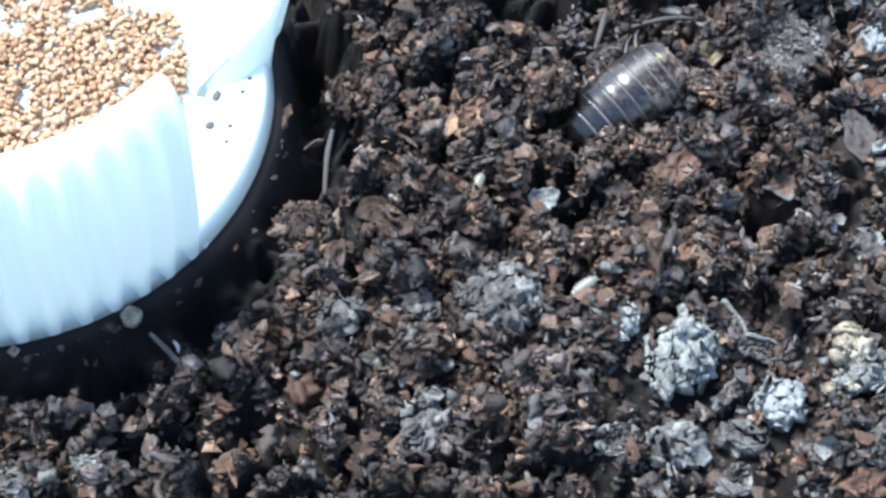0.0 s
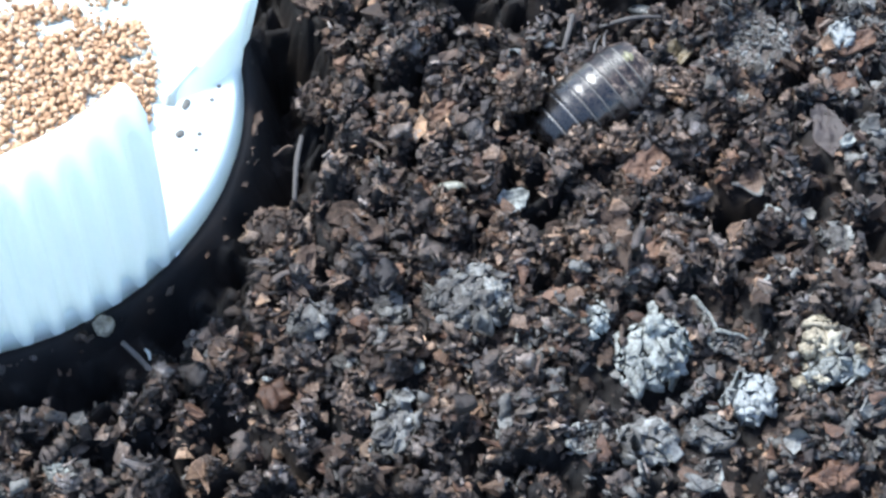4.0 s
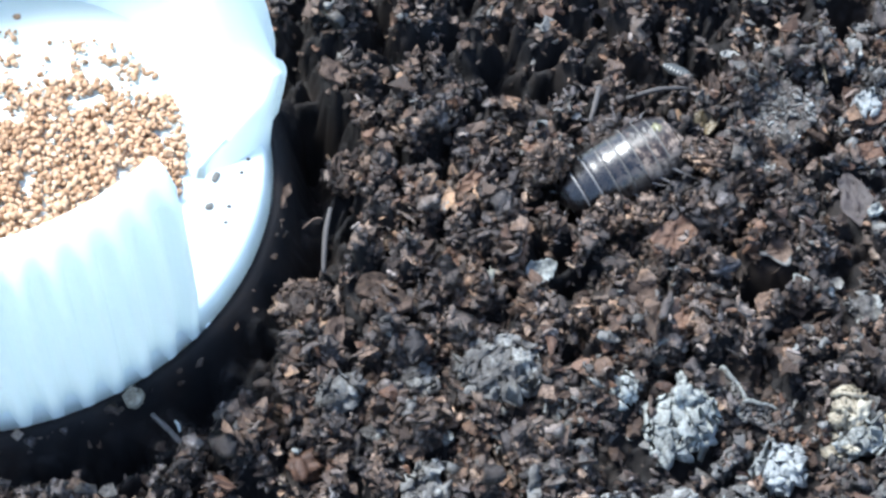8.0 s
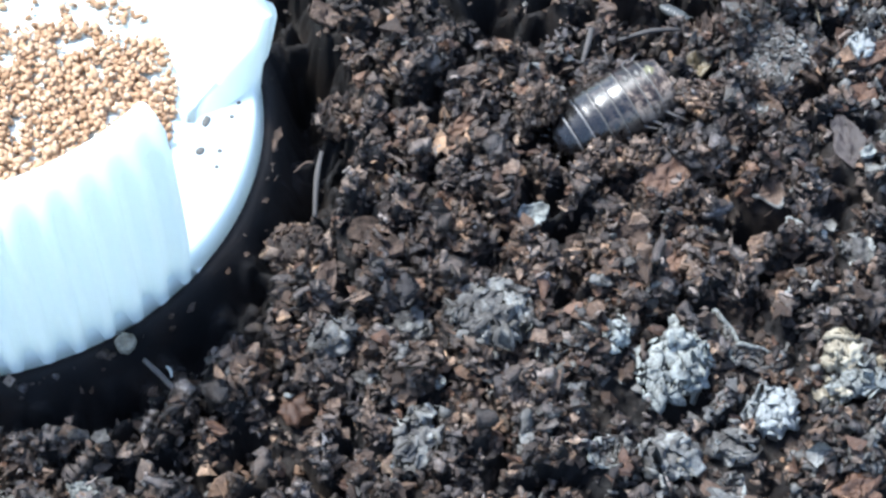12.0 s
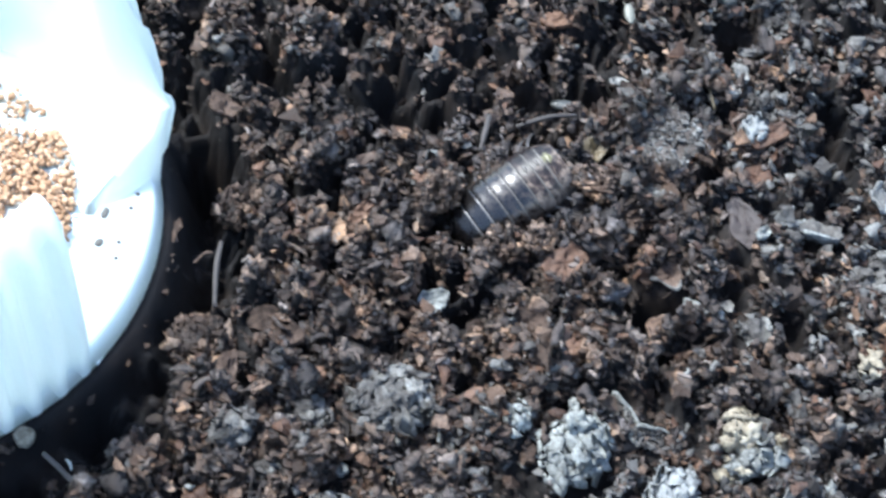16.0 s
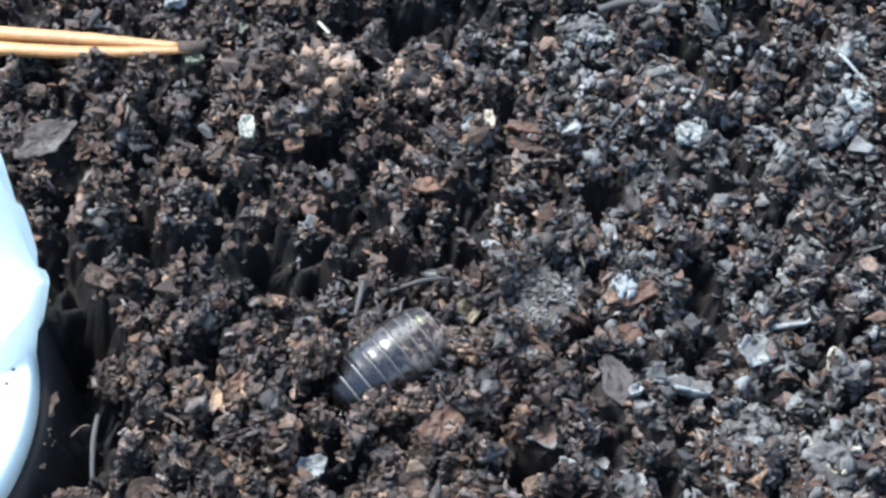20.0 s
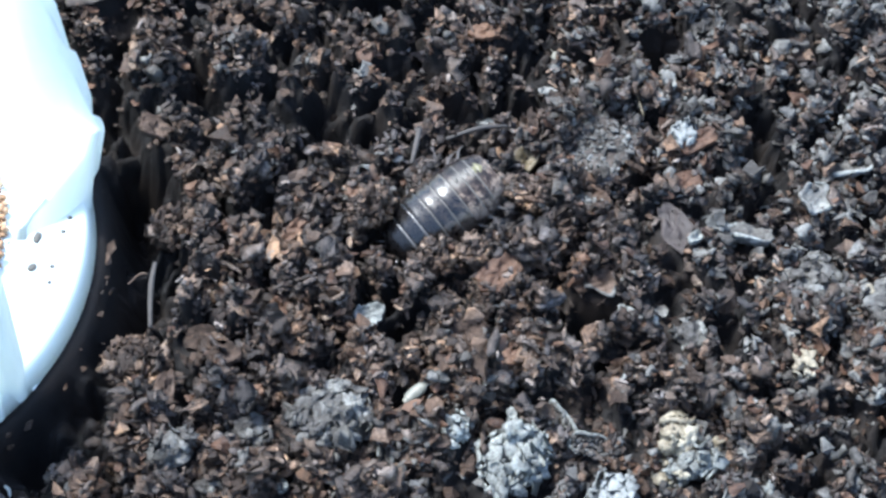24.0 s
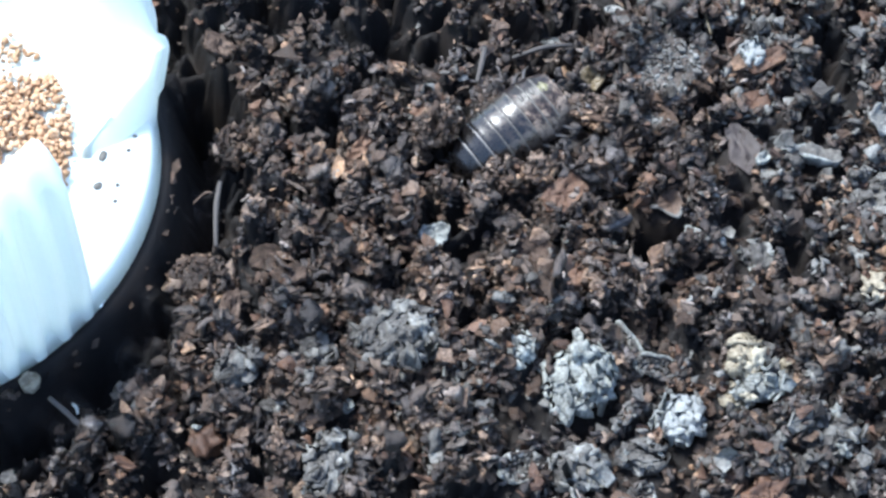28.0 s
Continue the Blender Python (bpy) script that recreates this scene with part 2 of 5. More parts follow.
# ---- the ground: one sheet of loose substrate, its colour blackened as shade in the gaps (millimetres) ----
CAP_X, CAP_Y, CAP_R = -24.0, 4.2, 15.33
# hollows: x, y, radius
HOLLOWS_NEAR = [(-6.9, 7.2, 1.8), (-7.1, 9.8, 1.5), (-4.5, 3.1, 0.7), (4.0, 12.2, 0.8), (1.8, 12.4, 0.6), (5.5, 12.4, 0.7), (-0.4, 5.9, 0.8), (7.1, 2.6, 1.0), (6.2, 0.2, 0.7), (6.5, -1.6, 0.7), (16.3, -2.1, 1.0), (14.6, -2.5, 0.8), (17.8, -1.4, 0.7), (19.6, 3.1, 0.9), (20.6, 6.8, 0.7), (-1.5, -2.6, 0.5), (-4.2, -5.3, 0.8), (-3.3, -4.3, 0.5), (6.3, -6.5, 0.5), (0.8, -9.3, 0.7), (-9.5, -1.6, 1.0), (-10.6, -4.7, 1.0), (-12.2, -7.3, 1.0), (-9.7, -7.7, 0.8), (11.6, -12.0, 0.8), (12.8, -11.8, 0.8), (9.3, -11.8, 0.5), (15.6, -14.3, 0.7), (-8.6, -13.8, 0.7), (-14.9, -15.9, 0.8), (-12.1, -15.4, 0.7), (17.6, -9.4, 0.7)]
HOLLOWS_FAR = [(13.3, 32.0, 1.4), (6.4, 21.1, 1.2), (5.1, 20.5, 0.9), (8.0, 21.9, 0.8), (9.1, 25.2, 0.5), (3.2, 13.8, 0.8), (10.7, 20.2, 0.6), (14.7, 22.5, 0.6), (22.6, 16.4, 1.0), (27.3, 10.3, 0.8), (26.2, 10.3, 0.6), (37.9, 14.0, 0.7), (25.4, 20.5, 0.5), (14.6, 13.2, 0.7), (13.5, 12.2, 0.7), (5.9, 11.9, 0.5), (3.7, 11.3, 0.6), (-7.9, 21.4, 1.1), (-8.5, 19.0, 0.9), (16.5, -1.0, 0.9), (23.1, -2.8, 0.7), (11.3, 9.0, 0.6), (12.8, 9.5, 0.7), (19.4, 6.3, 0.5), (26.6, 8.3, 0.5), (30.2, 28.1, 0.6), (30.4, 32.2, 0.6), (35.2, 31.5, 0.7), (-0.5, 19.7, 0.5), (35.6, 5.9, 0.5), (18.2, 30.7, 0.5), (-10.1, 27.6, 0.8)]
# swells: x, y, radius, height
SWELLS = [(0.0, 12.0, 4.0, -1.0), (6.0, 12.5, 3.0, -0.6), (-4.0, 14.5, 3.0, -0.6), (9.0, -5.5, 3.2, 0.5), (14.0, -6.0, 3.2, 0.6), (3.5, -3.5, 2.6, 0.5), (19.5, -6.5, 2.6, 0.5), (1.0, 3.0, 3.6, 0.9), (4.5, 6.6, 2.8, 0.6), (15.0, 5.0, 3.2, 0.9), (-1.5, -1.5, 3.6, 0.8), (8.5, -4.5, 3.6, 0.6), (3.5, 25.0, 4.0, 1.2), (13.0, 24.5, 3.6, 1.2), (22.0, 22.0, 4.5, 0.9),
          (27.0, 12.0, 4.0, 0.6), (22.0, -12.0, 4.0, 0.7), (-2.0, -13.0, 4.0, 0.6), (17.5, 8.6, 2.6, 0.5), (-4.0, 6.6, 2.2, 0.4)]


# where single things lie in the open: x, y, radius, level of the soil under them; clod() and chip() add to it
PATCHES = [(9.2, 4.4, 2.0, -0.9), (11.0, 5.6, 1.6, -0.7)]


def clear(x, y):
    """0 out on the open soil, 1 in the middle of a patch that a single thing takes up."""
    w = np.zeros_like(x)
    for cx, cy, r, _ in PATCHES:
        w = np.maximum(w, np.exp(-(((x - cx) ** 2 + (y - cy) ** 2) / (0.86 * r) ** 2) ** 3))
    needles = np.abs((y - 28.9) + 0.105 * (x + 1.3) - 0.1) < 0.9
    return np.where(needles & (x < -0.4), 1.0, w)


def clumps(x, y, cell, seed):
    """Rounded lumps with sunken joints between them: 0 in a joint, up to 1 on a lump, and a random number for each lump."""
    rng = np.random.RandomState(seed)
    jx, jy, tone = rng.rand(256, 256), rng.rand(256, 256), rng.rand(256, 256)
    u, v = x / cell + 300.0, y / cell + 300.0
    i, j = np.floor(u).astype(int), np.floor(v).astype(int)
    near, second, ident = np.full(x.shape, 9.0), np.full(x.shape, 9.0), np.zeros(x.shape)
    for di in (-1, 0, 1):
        for dj in (-1, 0, 1):
            p, q = (i + di) % 256, (j + dj) % 256
            d = np.hypot(i + di + jx[p, q] - u, j + dj + jy[p, q] - v)
            closer = d < near
            second = np.where(closer, near, np.minimum(second, d))
            ident = np.where(closer, tone[p, q], ident)
            near = np.where(closer, d, near)
    return np.clip((second - near) * 2.2, 0, 1) ** 0.7, ident


def height(x, y):
    x, y = np.asarray(x, float), np.asarray(y, float)
    wx, wy = x + 0.9 * fbm(x, y, 2.2, 41, 3), y + 0.9 * fbm(x, y, 2.2, 42, 3)
    ux, uy = wx + 1.3 * fbm(x, y, 5.0, 43, 2), wy + 1.3 * fbm(x, y, 5.0, 44, 2)
    c1, t1 = clumps(ux, uy, 3.7, 51)
    c2, t2 = clumps(wx * 1.02, wy, 1.25, 52)
    h = 0.30 * fbm(x, y, 7.0, 11, 2) + c1 * (1.85 + 1.3 * t1) + c2 * (0.6 + 1.0 * t2) + 0.40 * fbm(x, y, 0.8, 13, 3, 0.6) - 3.1
    for cx, cy, r in HOLLOWS_NEAR + [(cx, cy, 1.2 * r) for cx, cy, r in HOLLOWS_FAR]:
        h -= (1.6 + 1.6 * r) * np.exp(-((((x + wx) / 2 - cx) ** 2 + ((y + wy) / 2 - cy) ** 2) / (1.08 * r) ** 2) ** 1.4)
    for cx, cy, r, d in SWELLS:
        h += d * np.exp(-((x - cx) ** 2 + (y - cy) ** 2) / (0.8 * r) ** 2)
    for cx, cy, r, z in PATCHES:
        d = (x - cx) ** 2 + (y - cy) ** 2
        h += np.where(h > z, (z - h) * np.exp(-(d / r ** 2) ** 2), (z - h) * np.exp(-d / (1.7 * r) ** 2))
    # the cap sits on a firm patch, with a sunken moat about it
    rc = np.hypot(x - CAP_X, y - CAP_Y)
    t = np.clip((rc - 15.6) / 2.2, 0, 1)
    t = t * t * (3 - 2 * t)
    moat = 3.5 * np.exp(-((rc - 17.3) / 1.7) ** 2) * (0.75 + 0.5 * fbm(x, y, 4.0, 91, 2))
    return h * t + (1 - t) * -0.3 - np.where(rc > 15.4, moat * np.clip((rc - 15.4) / 0.8, 0, 1), 0)


def build_ground():
    def axis(lo, hi, step, far):
        core = np.arange(lo, hi + step / 2, step)
        out = np.array([1, 2.5, 5, 9, 15, 25, 45, 80, 130, 170, far])
        return np.concatenate([lo - out[::-1], core, hi + out])
    xs, ys = axis(-34, 46, 0.16, 230), axis(-21, 39, 0.16, 230)
    gx, gy = np.meshgrid(xs, ys)
    gz = height(gx, gy)
    n, m = len(xs), len(ys)
    verts = np.stack([gx, gy, gz], -1).reshape(-1, 3) * MM
    idx = np.arange(n * m).reshape(m, n)
    faces = np.stack([idx[:-1, :-1], idx[:-1, 1:], idx[1:, 1:], idx[1:, :-1]], -1).reshape(-1, 4)
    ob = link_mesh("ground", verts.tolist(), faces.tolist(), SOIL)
    return tagged(ob, label="peaty soil with fine bark crumbs, coloured near black as shade between lumps", category="soil", kind="structure")



# ---- loose litter ----
def template(subdivisions):
    bm = bmesh.new()
    bmesh.ops.create_icosphere(bm, subdivisions=subdivisions, radius=1.0)
    v, f = np.array([p.co[:] for p in bm.verts]), np.array([[p.index for p in q.verts] for q in bm.faces])
    bm.free()
    return v, f


ICO_V, ICO_F = template(1)


# a short shred with a three-sided section: five stations along its length
SHRED_S = np.repeat(np.linspace(-1, 1, 5), 3)
SHRED_C = np.tile(np.array([(-1.0, -0.35), (1.0, -0.35), (0.0, 0.8)]), (5, 1))
SHRED_F = np.array([q for k in range(4) for i in range(3) for a, b, c, d in [(3 * k + i, 3 * k + (i + 1) % 3, 3 * k + 3 + (i + 1) % 3, 3 * k + 3 + i)] for q in ((a, b, c), (a, c, d))] + [(2, 1, 0), (12, 13, 14)])


def turns(rng, n, tilt):
    """Random rotations: any heading, leaning by about that many degrees."""
    a, b, c = rng.rand(n) * 2 * np.pi, np.radians(rng.randn(n) * tilt), rng.rand(n) * 2 * np.pi

    def rot(t, i, j):
        m = np.zeros((n, 3, 3))
        m[:] = np.eye(3)
        m[:, i, i], m[:, j, j], m[:, i, j], m[:, j, i] = np.cos(t), np.cos(t), -np.sin(t), np.sin(t)
        return m
    return rot(a, 0, 1) @ rot(b, 1, 2) @ rot(c, 0, 1)


def pieces(rng, n, size, spread, shape, rough, tilt, most=0.9):
    """n ragged little crumbs about the origin, in millimetres."""
    s = np.clip(size * np.exp(rng.randn(n) * spread), 0.07, most)
    edge = 1 + rough * rng.randn(n, len(ICO_V), 1)
    v = ICO_V[None] * np.clip(edge, 0.25, 2.0) + 0.08 * rng.randn(n, len(ICO_V), 3)
    sc = np.stack([np.ones(n), shape[0] * rng.uniform(0.5, 1.4, n), shape[1] * rng.uniform(0.6, 1.5, n)], 1) * s[:, None]
    return np.einsum("nij,nkj->nki", turns(rng, n, tilt), v * sc[:, None, :]), ICO_F, s


def shreds(rng, n, size, spread, wide, thick, curl, tilt, most=0.8):
    """n curled, crumpled shreds about the origin, in millimetres."""
    s = np.clip(size * np.exp(rng.randn(n) * spread), 0.08, most)[:, None]
    bend = curl * rng.randn(n, 1) + 0.25
    u = SHRED_S[None] * bend
    w = wide * (1.05 - 0.55 * SHRED_S[None] ** 2) * rng.uniform(0.6, 1.4, (n, 1)) * (1 + 0.35 * rng.randn(n, 15))
    out = thick * SHRED_C[None, :, 1] * rng.uniform(0.6, 1.5, (n, 1))
    radius = 1.0 / np.where(np.abs(bend) < 0.05, 0.05, bend)
    v = np.stack([(radius + out) * np.sin(u), SHRED_C[None, :, 0] * w, (radius + out) * np.cos(u) - radius], 2)
    v += 0.09 * rng.randn(n, 15, 3)
    return np.einsum("nij,nkj->nki", turns(rng, n, tilt), v * s[:, :, None]), SHRED_F, s[:, 0]


# a broken flake: six corners above and below, and a middle on top
FLAKE_N = 6
FLAKE_F = np.array([(12, k, (k + 1) % 6) for k in range(6)] + [(6, 6 + k + 1, 6 + k) for k in range(1, 5)]
                   + [(k, 6 + k, 6 + (k + 1) % 6) for k in range(6)] + [(k, 6 + (k + 1) % 6, (k + 1) % 6) for k in range(6)])


def flakes(rng, n, size, spread, wide, thick, tilt, most=0.78, ragged=(0.45, 1.25)):
    """n flat, angular, slightly warped flakes about the origin, in millimetres."""
    s = np.clip(size * np.exp(rng.randn(n) * spread), 0.10, most)
    a = (np.arange(FLAKE_N)[None] + 0.38 * rng.uniform(-1, 1, (n, FLAKE_N))) * 2 * np.pi / FLAKE_N
    r = rng.uniform(*ragged, (n, FLAKE_N))
    x, y = r * np.cos(a), r * np.sin(a) * wide * rng.uniform(0.55, 1.45, (n, 1))
    t = thick * rng.uniform(0.5, 1.6, (n, 1))
    top = np.stack([x * 0.90, y * 0.90, 0.5 * t + 0 * x], 2)
    low = np.stack([x, y, -0.5 * t + 0 * x], 2)
    mid = np.stack([0.2 * rng.randn(n), 0.2 * wide * rng.randn(n), 0.62 * t[:, 0]], 1)[:, None, :]
    v = np.concatenate([top, low, mid], 1)
    bend, cross, twist = 0.42 * rng.randn(n, 1), 0.5 * rng.randn(n, 1), 0.45 * rng.randn(n, 1)
    v[:, :, 2] += bend * v[:, :, 0] ** 2 + cross * v[:, :, 1] ** 2 + twist * v[:, :, 0] * v[:, :, 1]
    v += 0.085 * rng.randn(n, 13, 3)
    return np.einsum("nij,nkj->nki", turns(rng, n, tilt), v * s[:, None, None]), FLAKE_F, s


def scales(rng, n, half, size):
    """n cupped scales lying on the upper side of an ellipsoid, their rims a little raised."""
    v, tf, s = flakes(rng, n, size, 0.32, 0.8, 0.20, 0, 0.8, (0.75, 1.12))
    v[:, :, 2] += 0.22 * (v[:, :, 0] ** 2 + v[:, :, 1] ** 2) / s[:, None]
    a, e = rng.rand(n) * 2 * np.pi, np.arcsin(rng.uniform(-0.15, 1.0, n))
    p = np.stack([np.cos(a) * np.cos(e), np.sin(a) * np.cos(e), np.sin(e)], 1)
    w = p / np.array(half)
    w = w / np.linalg.norm(w, axis=1, keepdims=True) + 0.13 * rng.randn(n, 3)
    w /= np.linalg.norm(w, axis=1, keepdims=True)
    u = np.cross(w, rng.randn(n, 3))
    u /= np.linalg.norm(u, axis=1, keepdims=True)
    m = np.stack([u, np.cross(w, u), w], 2)
    return np.einsum("nij,nkj->nki", m, v) + (p * np.array(half) * rng.uniform(0.84, 1.0, (n, 1)))[:, None, :], tf, s


def many(name, v, tf, mat, smooth=False):
    """One mesh out of n pieces."""
    n = len(v)
    f = tf[None] + (np.arange(n) * v.shape[1])[:, None, None]
    me = bpy.data.meshes.new(name)
    vv, ff = (v.reshape(-1, 3) * MM).astype(np.float32), f.reshape(-1, 3).astype(np.int32)
    me.vertices.add(len(vv))
    me.vertices.foreach_set("co", vv.ravel())
    me.loops.add(ff.size)
    me.loops.foreach_set("vertex_index", ff.ravel())
    me.polygons.add(len(ff))
    me.polygons.foreach_set("loop_start", np.arange(0, ff.size, 3, dtype=np.int32))
    me.polygons.foreach_set("loop_total", np.full(len(ff), 3, dtype=np.int32))
    me.update(calc_edges=True)
    if not smooth:
        me.shade_flat()
    me.materials.append(mat)
    return new(name, me)


def scatter(name, seed, n, mat, label, category, size, spread, shape, form, keep, tilt=45, lift=0.25, rough=0.28, high=0.6):
    """n loose pieces over the ground; high: how much they keep to the tops of the lumps."""
    rng = np.random.RandomState(seed)
    x, y = rng.uniform(-33, 46, n * 5), rng.uniform(-21, 39, n * 5)
    h = height(x, y)
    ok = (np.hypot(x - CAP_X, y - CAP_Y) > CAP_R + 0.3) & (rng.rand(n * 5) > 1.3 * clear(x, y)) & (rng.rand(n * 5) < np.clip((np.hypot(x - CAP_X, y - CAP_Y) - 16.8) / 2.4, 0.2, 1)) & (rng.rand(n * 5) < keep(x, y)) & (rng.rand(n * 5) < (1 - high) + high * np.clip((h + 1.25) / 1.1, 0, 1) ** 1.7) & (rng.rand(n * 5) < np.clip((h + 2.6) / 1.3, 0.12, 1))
    x, y, h = x[ok][:n], y[ok][:n], h[ok][:n]
    if form == "flake":
        v, tf, s = flakes(rng, len(x), size, spread, shape[0], shape[1], tilt)
    elif form == "shred":
        v, tf, s = shreds(rng, len(x), size, spread, shape[0], shape[1], rough, tilt)
    else:
        v, tf, s = pieces(rng, len(x), size, spread, shape, rough, tilt)
    v += np.stack([x, y, h + lift * s * rng.uniform(-0.8, 2.0, len(x))], 1)[:, None, :]
    return tagged(many(name, v, tf, mat, form == "shred"), label=label, category=category, kind="stuff")


def patchy(seed, cell, low, high):
    return lambda x, y: np.clip(0.5 + 1.2 * fbm(x, y, cell, seed, 3), low, high)


def greyness(x, y):
    """Mould has greyed the litter away from the lid and along the low corner."""
    far = np.clip((x - 15.5 + 0.25 * y) / 14, 0, 1)
    return np.clip(far * 1.0 + 0.15 * (y < -6) + 0.25 * ((y < -6) & (x > 5)) + 0.6 * fbm(x, y, 2.6, 77, 3) - 0.08, 0.01, 1)


# ---- the bottle cap used as a feeding dish ----
def cap_top(deg):
    """Height of the wall's edge, by bearing from the lid's middle."""
    a = (deg + 180) % 360 - 180
    if -36.5 < a < 13:
        t = (a + 36.5) / 49.5
        return 1.45 + 3.8 * max(0.0, (a + 4) / 17) ** 1.3
    return 13.9


def flare(deg):
    """How far the cut part of the wall leans out at its edge."""
    a = (deg + 180) % 360 - 180
    return 1.45 * max(0.0, (a - 1) / 12) ** 1.5 - 0.15 + 0.35 * max(0.0, (-22 - a) / 14)


def build_cap():
    cap = empty("bottle_cap", pose(CAP_X * MM, CAP_Y * MM, -0.2 * MM), "white ribbed plastic bottle cap with one side cut away", "bottle cap")
    ribs, per = 60, 10
    n = ribs * per
    bm = bmesh.new()
    levels = [0.0, 0.04, 0.3, 0.6, 0.76, 0.80, 0.97, 1.0]
    lip = [(15.05, 0.0), (15.05, 0.55), (15.05, 3.5), (15.05, 7.5), (15.0, 10.7), (14.95, 11.35), (14.45, 12.35), (13.9, 12.75)]   # radius and height up the uncut wall
    bulge = [0.0, 0.3, 1.5, 1.5, 0.95, 0.9, 0.8, 0.7]        # how far it leans out where the cut begins
    rings = []
    angles = [360.0 * k / n for k in range(n)]
    for deg in angles:
        a, top = radians(deg), cap_top(deg)
        full = top > 10
        rib = 0.75 * (0.5 + 0.5 * math.tanh(2.2 * math.cos(radians((deg + 38.7) * ribs))) / 0.976)
        col = []
        for f in levels:
            z = f * top
            r = 15.3 - 0.35 * f
            if full:
                low = 1 - min(1.0, (deg - 13) / 16) if 13 <= deg < 29 else 0.0        # the wall's edge climbs from the cut
                low = low * low * (3 - 2 * low)
                r, z = lip[len(col)]
                r, z = r + low * (15.05 - r), z * (1 - 0.63 * low)
                if f < 0.78:
                    r += rib * (1 if f > 0.05 else 0.55) - 0.30
            if full and 13 <= deg < 42:
                r += (bulge[len(col)] * (1 - low) + low * min(1.1, 0.25 * z)) * ((42 - deg) / 29) ** 1.4
            elif not full:
                r += f * flare(deg) - 2.6 * f * min(1.0, max(0.0, (9 - ((deg + 180) % 360 - 180)) / 10)) - 0.1 - 0.75 * math.sin(math.pi * (((deg + 180) % 360 - 180) + 36.5) / 49.5)
            if f == 1.0 and not full:
                r -= 0.35
            col.append(bm.verts.new((r * math.cos(a) * MM, r * math.sin(a) * MM, z * MM)))
        inner_r = 13.5 if full else 13.9
        for f in (1.0, 0.5, 0.22, 0.12):
            r = inner_r + (0 if full else f * flare(deg) - 0.1) + (1.6 * low * f if full else 0)
            z = max((12.55 * f * (1 - 0.63 * low) if full else f * top) * (0.999 if f == 1 else 1), 1.30 + 0.15 * f if f > 0.15 else 1.25)
            if f == 0.12:
                z = 1.25
            if not full:
                r -= {1.0: 0.0, 0.5: 1.2, 0.22: 1.8}.get(f, 0.0) + 1.9 * min(1.0, max(0.0, (9 - ((deg + 180) % 360 - 180)) / 10))
            if f == 0.12:
                r -= 2.4 if not full else 1.3
            col.append(bm.verts.new((r * math.cos(a) * MM, r * math.sin(a) * MM, z * MM)))
        rings.append(col)
    for k in range(n):
        p, q = rings[k], rings[(k + 1) % n]
        for i in range(len(p) - 1):
            bm.faces.new((p[i], q[i], q[i + 1], p[i + 1]))
    part("side_wall", bm, PLASTIC, cap, "ribbed translucent white wall with a cut-out")
    bm = bmesh.new()
    bmesh.ops.create_cone(bm, cap_ends=True, segments=96, radius1=15.1 * MM, radius2=14.6 * MM, depth=1.54 * MM, matrix=Matrix.Translation((0, 0, 0.72 * MM)))
    part("cap_floor", bm, PLASTIC, cap)
    return cap


bottle_cap = build_cap()


def build_food():
    rng = np.random.RandomState(21)
    n = 14000
    a, r = rng.rand(n) * 2 * np.pi, 10.7 * np.sqrt(rng.rand(n))
    x, y = r * np.cos(a), r * np.sin(a)
    bare = 0.85 * fbm(x, y, 1.0, 60, 2) + 0.60 * np.clip((y - 2.6) / 5.0, -0.35, 1.3)
    k = rng.rand(n) < np.clip(0.62 - 2.6 * (bare - 0.12), 0.012, 1.0)
    x, y = x[k], y[k]
    n = len(x)
    s = np.clip(0.165 * np.exp(0.22 * rng.randn(n)), 0.09, 0.34)
    v = ICO_V[None] * (1 + 0.12 * rng.randn(n, 12, 1)) * np.stack([s, s * rng.uniform(0.7, 1, n), s * rng.uniform(0.7, 1, n)], 1)[:, None, :]
    v = np.einsum("nij,nkj->nki", turns(rng, n, 60), v)
    z = 1.45 + rng.uniform(0, 0.55, n) * (1 - 0.5 * np.clip((y - 2) / 6, 0, 1))
    v += np.stack([x + CAP_X, y + CAP_Y, z - 0.1], 1)[:, None, :]
    f = ICO_F[None] + (np.arange(n) * 12)[:, None, None]
    ob = link_mesh("food_granules", (v.reshape(-1, 3) * MM).tolist(), f.reshape(-1, 3).tolist(), FOOD)
    return tagged(ob, label="heap of orange-brown food granules inside the cap", category="food granules", kind="stuff")


build_food()


